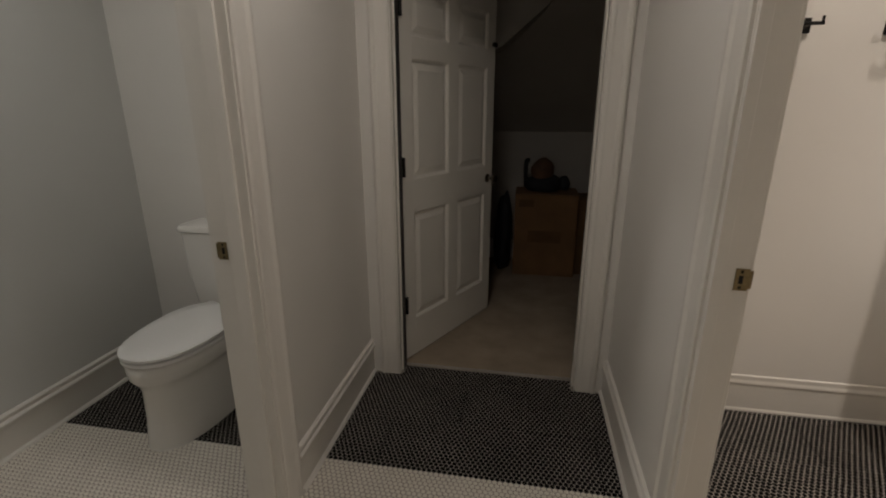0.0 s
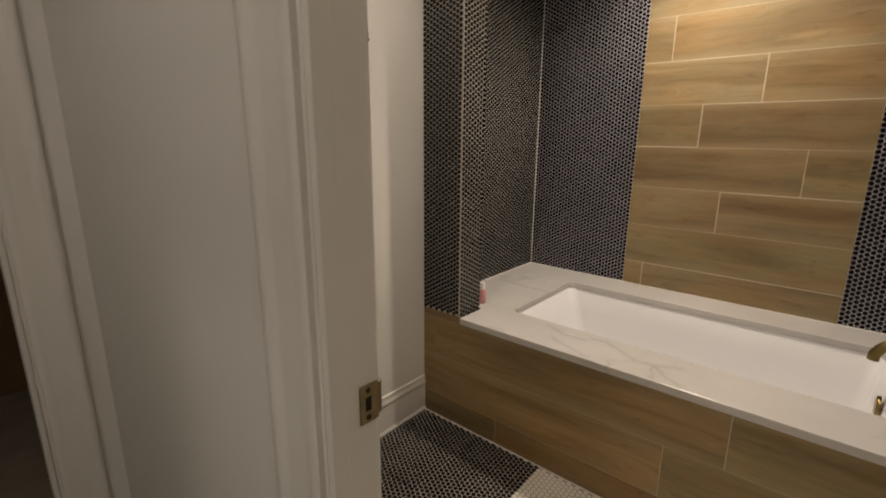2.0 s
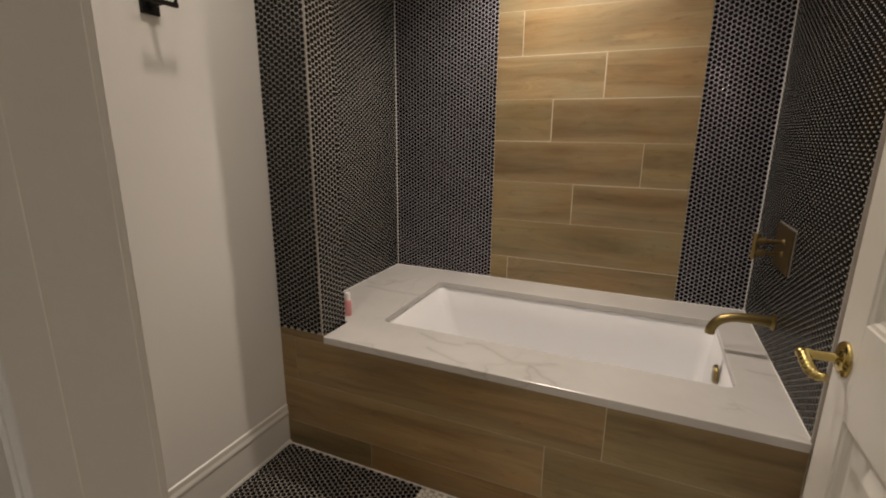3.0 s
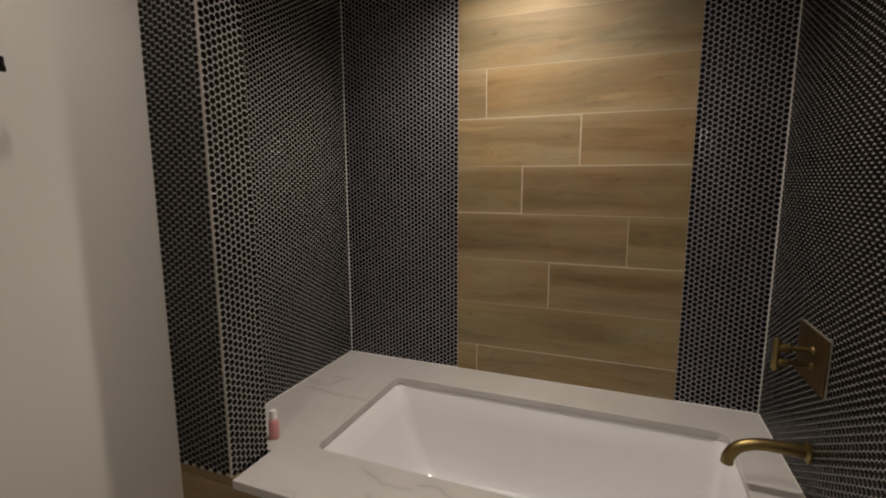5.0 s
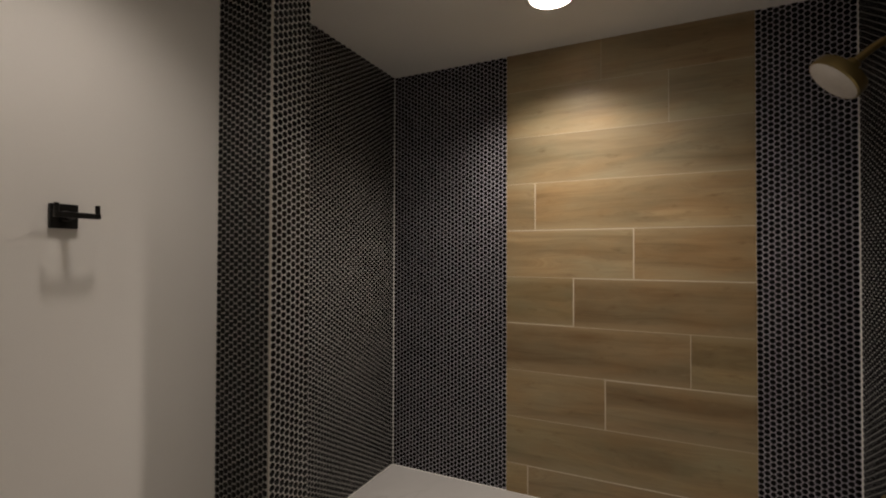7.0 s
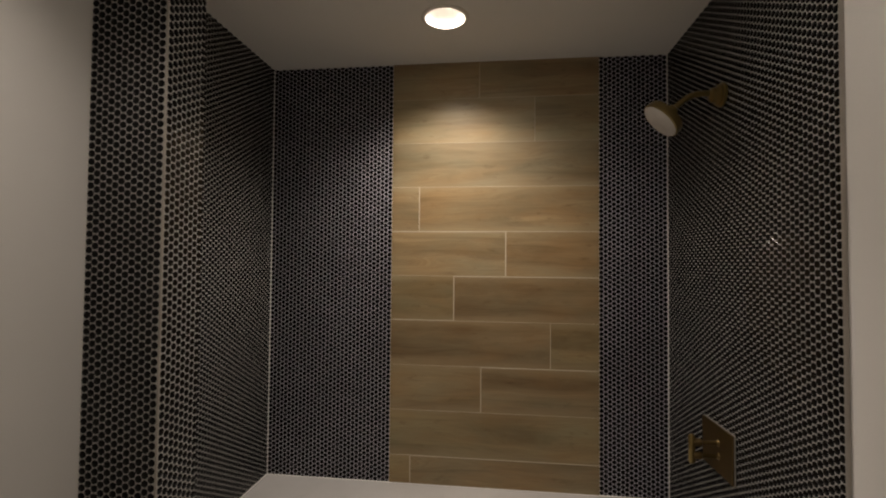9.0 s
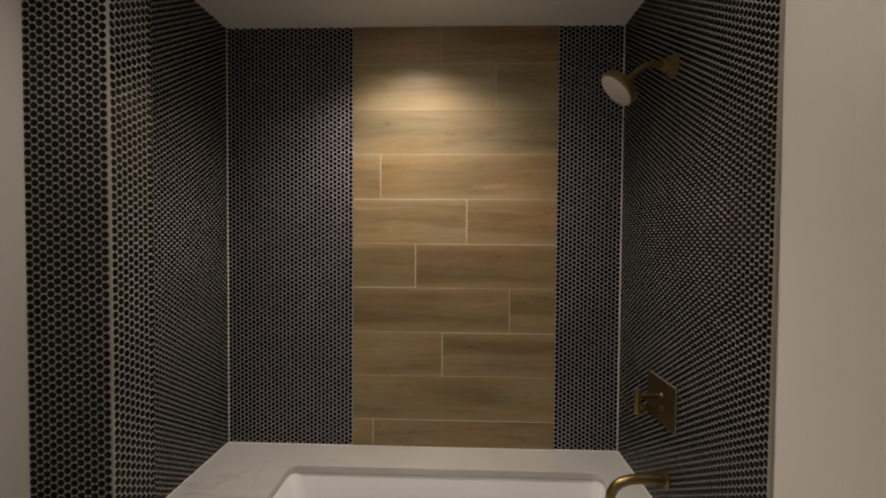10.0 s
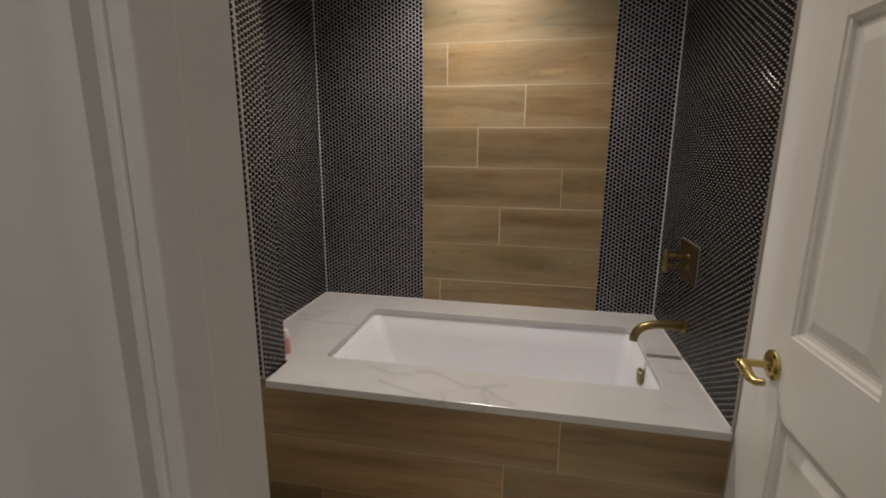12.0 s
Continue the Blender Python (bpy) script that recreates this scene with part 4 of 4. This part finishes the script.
courses = [(Z + 4 * C, CEIL + 0.001, [(1.162, 0.0010)], (), ()),
           (Z + 3 * C, Z + 4 * C, [(0.913, 0.0011)], (), (OLIVE, PALE)),
           (Z + 2 * C, Z + 3 * C, [], (), (PALE,)),
           (Z + C, Z + 2 * C, [(1.435, 0.0017)], (), ((1.0, 0.97, 0.92),)),
           (Z, Z + C, [(1.040, 0.0023)], ((1, "top"), (0, "half")), ((1.0, 0.93, 0.86),)),
           (Z - C, Z, [(1.273, 0.0023)], ((0, "top"), (1, "bottom")), ((0.95, 0.90, 0.84), OLIVE)),
           (Z - 2 * C, Z - C, [(0.842, 0.0012)], (), (OLIVE, (0.98, 0.94, 0.90))),
           (Z - 3 * C, Z - 2 * C, [(1.148, 0.0020)], ((0, "top"),), ((0.90, 0.88, 0.86), (0.98, 0.96, 0.92))),
           (Z - 4 * C, Z - 3 * C, [], (), (OLIVE,)),
           (DECK, Z - 4 * C, [(1.467, 0.0023)], ((0, "top"), (1, "half")), ((0.98, 0.97, 0.95), OLIVE))]
for z0, z1, cuts, wide, tints in courses:
    cuts = [(W0, 0.0012), *cuts, (W1, 0.0012)]
    for i, ((y0, g0), (y1, g1)) in enumerate(zip(cuts, cuts[1:])):
        top = WIDE if (i, "top") in wide else 0.002 if (i, "half") in wide else FINE
        low = WIDE if (i, "bottom") in wide else FINE
        plank(bed_w, y0, y1, z0, z1, EAST - 0.013, 0.010, UPPER_WOOD if 1.85 < z0 < 2.2 else WOOD, (g0, g1, low, top), tints[i] if i < len(tints) else (1, 1, 1))
front = [(0.322, DECK - 0.030, [(0.850, 0.0016), (2.058, 0.0006)], (OLIVE, (1.04, 0.98, 0.88), (0.86, 0.82, 0.74))),
         (0.119, 0.322, [(1.030, 0.0014)], (OLIVE, (1.0, 0.93, 0.83))),
         (0.002, 0.119, [(1.708, 0.0010)], (RUST, (0.96, 0.96, 0.90)))]
for z0, z1, cuts, tints in front:
    cuts = [(SOUTH + 0.001, 0.001), *cuts, (2.142, 0.001)]
    for ((y0, g0), (y1, g1)), tint in zip(zip(cuts, cuts[1:]), tints):
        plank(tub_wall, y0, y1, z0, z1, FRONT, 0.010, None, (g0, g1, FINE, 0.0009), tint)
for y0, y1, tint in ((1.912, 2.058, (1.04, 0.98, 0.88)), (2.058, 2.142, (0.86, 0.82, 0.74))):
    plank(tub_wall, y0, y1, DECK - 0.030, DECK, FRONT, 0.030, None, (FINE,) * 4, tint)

PITCH, RAD, SEG = 0.0208, 0.0091, 12
STEP = PITCH * math.sqrt(3) / 2


def disc_rings(u, v, w):
    out = []
    for r, h in ((RAD, 0.0), (RAD * 0.98, 0.0017), (RAD * 0.87, 0.0024)):
        for i in range(SEG):
            a = 2 * math.pi * i / SEG
            out.append(u * (r * math.cos(a)) + v * (r * math.sin(a)) + w * h)
    return np.array([tuple(p) for p in out])


def disc_faces():
    f = []
    for k in range(2):
        for i in range(SEG):
            j = (i + 1) % SEG
            f.append((k * SEG + i, k * SEG + j, (k + 1) * SEG + j, (k + 1) * SEG + i))
    f.append(tuple(2 * SEG + i for i in range(SEG)))
    return f


def penny_field(parent, origin, u, v, w, spots, mat, near, label):
    """Round tiles at the spots (u, v) of a plane; those nearest to near are pieces of their own, the rest one mesh."""
    o, u, v, w = Vector(origin), Vector(u), Vector(v), Vector(w)
    base, faces = disc_rings(u, v, w), disc_faces()
    if u.cross(v).dot(w) < 0:
        faces = [f[::-1] for f in faces]
    spots = sorted(spots, key=lambda s: (s[0] - near[0]) ** 2 + (s[1] - near[1]) ** 2)
    single = bpy.data.meshes.new("tile")
    single.from_pydata([tuple(p) for p in base], [], faces)
    single.materials.append(mat)
    for s in spots[:300]:
        ob = bpy.data.objects.new("tile", single)
        scene.collection.objects.link(ob)
        ob.location = o + u * s[0] + v * s[1] + w * random.uniform(-0.0002, 0.0002)
        ob.parent = parent
    rest = spots[300:]
    if not rest:
        return
    n, nv = len(rest), len(base)
    cen = np.array([tuple(o + u * a + v * b) for a, b in rest]) + np.outer(np.random.uniform(-0.0002, 0.0002, n), np.array(tuple(w)))
    verts = (cen[:, None, :] + base[None]).reshape(-1, 3)
    sizes = np.array([len(f) for f in faces])
    loop1 = np.array([i for f in faces for i in f])
    loops = (loop1[None] + (np.arange(n) * nv)[:, None]).ravel()
    totals = np.tile(sizes, n)
    me = bpy.data.meshes.new("tile_field")
    me.vertices.add(len(verts))
    me.vertices.foreach_set("co", verts.ravel())
    me.loops.add(len(loops))
    me.loops.foreach_set("vertex_index", loops)
    me.polygons.add(len(totals))
    me.polygons.foreach_set("loop_start", np.concatenate(([0], np.cumsum(totals)[:-1])))
    me.update(calc_edges=True)
    me.materials.append(mat)
    ob = new("tile_field", me)
    ob.parent = parent
    tagged(ob, label, kind="stuff")


def lattice(width, height, cut=True):
    """Spots of a close packing over width x height; columns of touching tiles along v, cut ones at the foot and head."""
    e = RAD + 0.0008
    n = max(1, round((width - 2 * e) / STEP))
    step = (width - 2 * e) / n
    out = []
    for k in range(n + 1):
        b = e + (PITCH / 2 if k % 2 else 0)
        if cut and k % 2:
            b -= PITCH
        while b <= height + RAD * 0.7:
            out.append((e + k * step, b))
            b += PITCH
    return out


H = CEIL - DECK - 0.002
UP = (0, 0, 1)
TILES = "round black glazed penny tiles"
penny_field(pil, (PIL_X0 + 0.004, BATH_N, DECK), (0, -1, 0), UP, (-1, 0, 0), lattice(BATH_N - PIL_Y - 0.007, H, False), BLACK_TILE, (0.12, 1.05), TILES)
penny_field(pil, (PIL_X0 + 0.007, PIL_Y + 0.004, DECK), (1, 0, 0), UP, (0, -1, 0), lattice(PIL_X1 - PIL_X0 - 0.006, H), BLACK_TILE, (0.08, 1.05), TILES)
penny_field(bed_n, (PIL_X1, 2.1525, DECK), (1, 0, 0), UP, (0, -1, 0), lattice(EAST - 0.010 - PIL_X1, H), BLACK_TILE, (0.3, 0.9), TILES)
penny_field(bed_s, (1.641, SOUTH + 0.0005, DECK), (1, 0, 0), UP, (0, 1, 0), lattice(EAST - 0.010 - 1.641, H), BLACK_TILE, (0.2, 0.9), TILES)
penny_field(bed_e1, (EAST - 0.006, 2.150, DECK), (0, -1, 0), UP, (-1, 0, 0), lattice(2.148 - W1, H), BLACK_TILE, (0.3, 0.9), TILES)
penny_field(bed_e2, (EAST - 0.006, W0, DECK), (0, -1, 0), UP, (-1, 0, 0), lattice(W0 - SOUTH - 0.004, H), BLACK_TILE, (0.15, 0.9), TILES)


def on_floor(x, y):
    if y > 2.238 or (y > NORTH - 0.012 and not -0.66 < x < 0.225):
        return False
    r = 0.012
    if HALL_W + r < x < HALL_E - r and y > -1.29:
        return True
    if TOILET_W + r < x < TOILET_E - r and y > -0.19:
        return not (((x - TX) / 0.13) ** 2 + ((y - 1.73) / 0.32) ** 2 < 1)
    if BATH_W + r < x < FRONT - 0.010 and y > SOUTH + r:
        return True
    if x < 0:
        return WEST_S + r < y < WEST_N - r and TOILET_E - r <= x <= HALL_W + r
    return JAMB_S + r < y < JAMB_N - r and HALL_E - r <= x <= BATH_W + r


EDGE = 1.478
spots = []
k, y = 0, EDGE + RAD + 0.0012
for k in range(-160, 60):
    y = EDGE + PITCH / 2 + k * STEP
    x = -2.10 + (PITCH / 2 if k % 2 else 0)
    while x < FRONT and y > -1.3:
        if y < 2.24 and on_floor(x, y):
            sheet = (math.floor((x + 2.1) / 0.30) * 7 + math.floor((y - EDGE) / 0.30) * 3) % 5 - 2
            spots.append((x + 0.0005 * sheet, y + 0.0007 * (sheet % 3 - 1)))
        x += PITCH
penny_field(floor, (0, 0, -0.0012), X, Y, UP, [s for s in spots if s[1] > EDGE], BLACK_TILE, (1.2, 1.75), "round black glazed penny floor tiles")
penny_field(floor, (0, 0, -0.0012), X, Y, UP, [s for s in spots if s[1] <= EDGE], WHITE_TILE, (-0.3, 1.4), "round white glazed penny floor tiles")
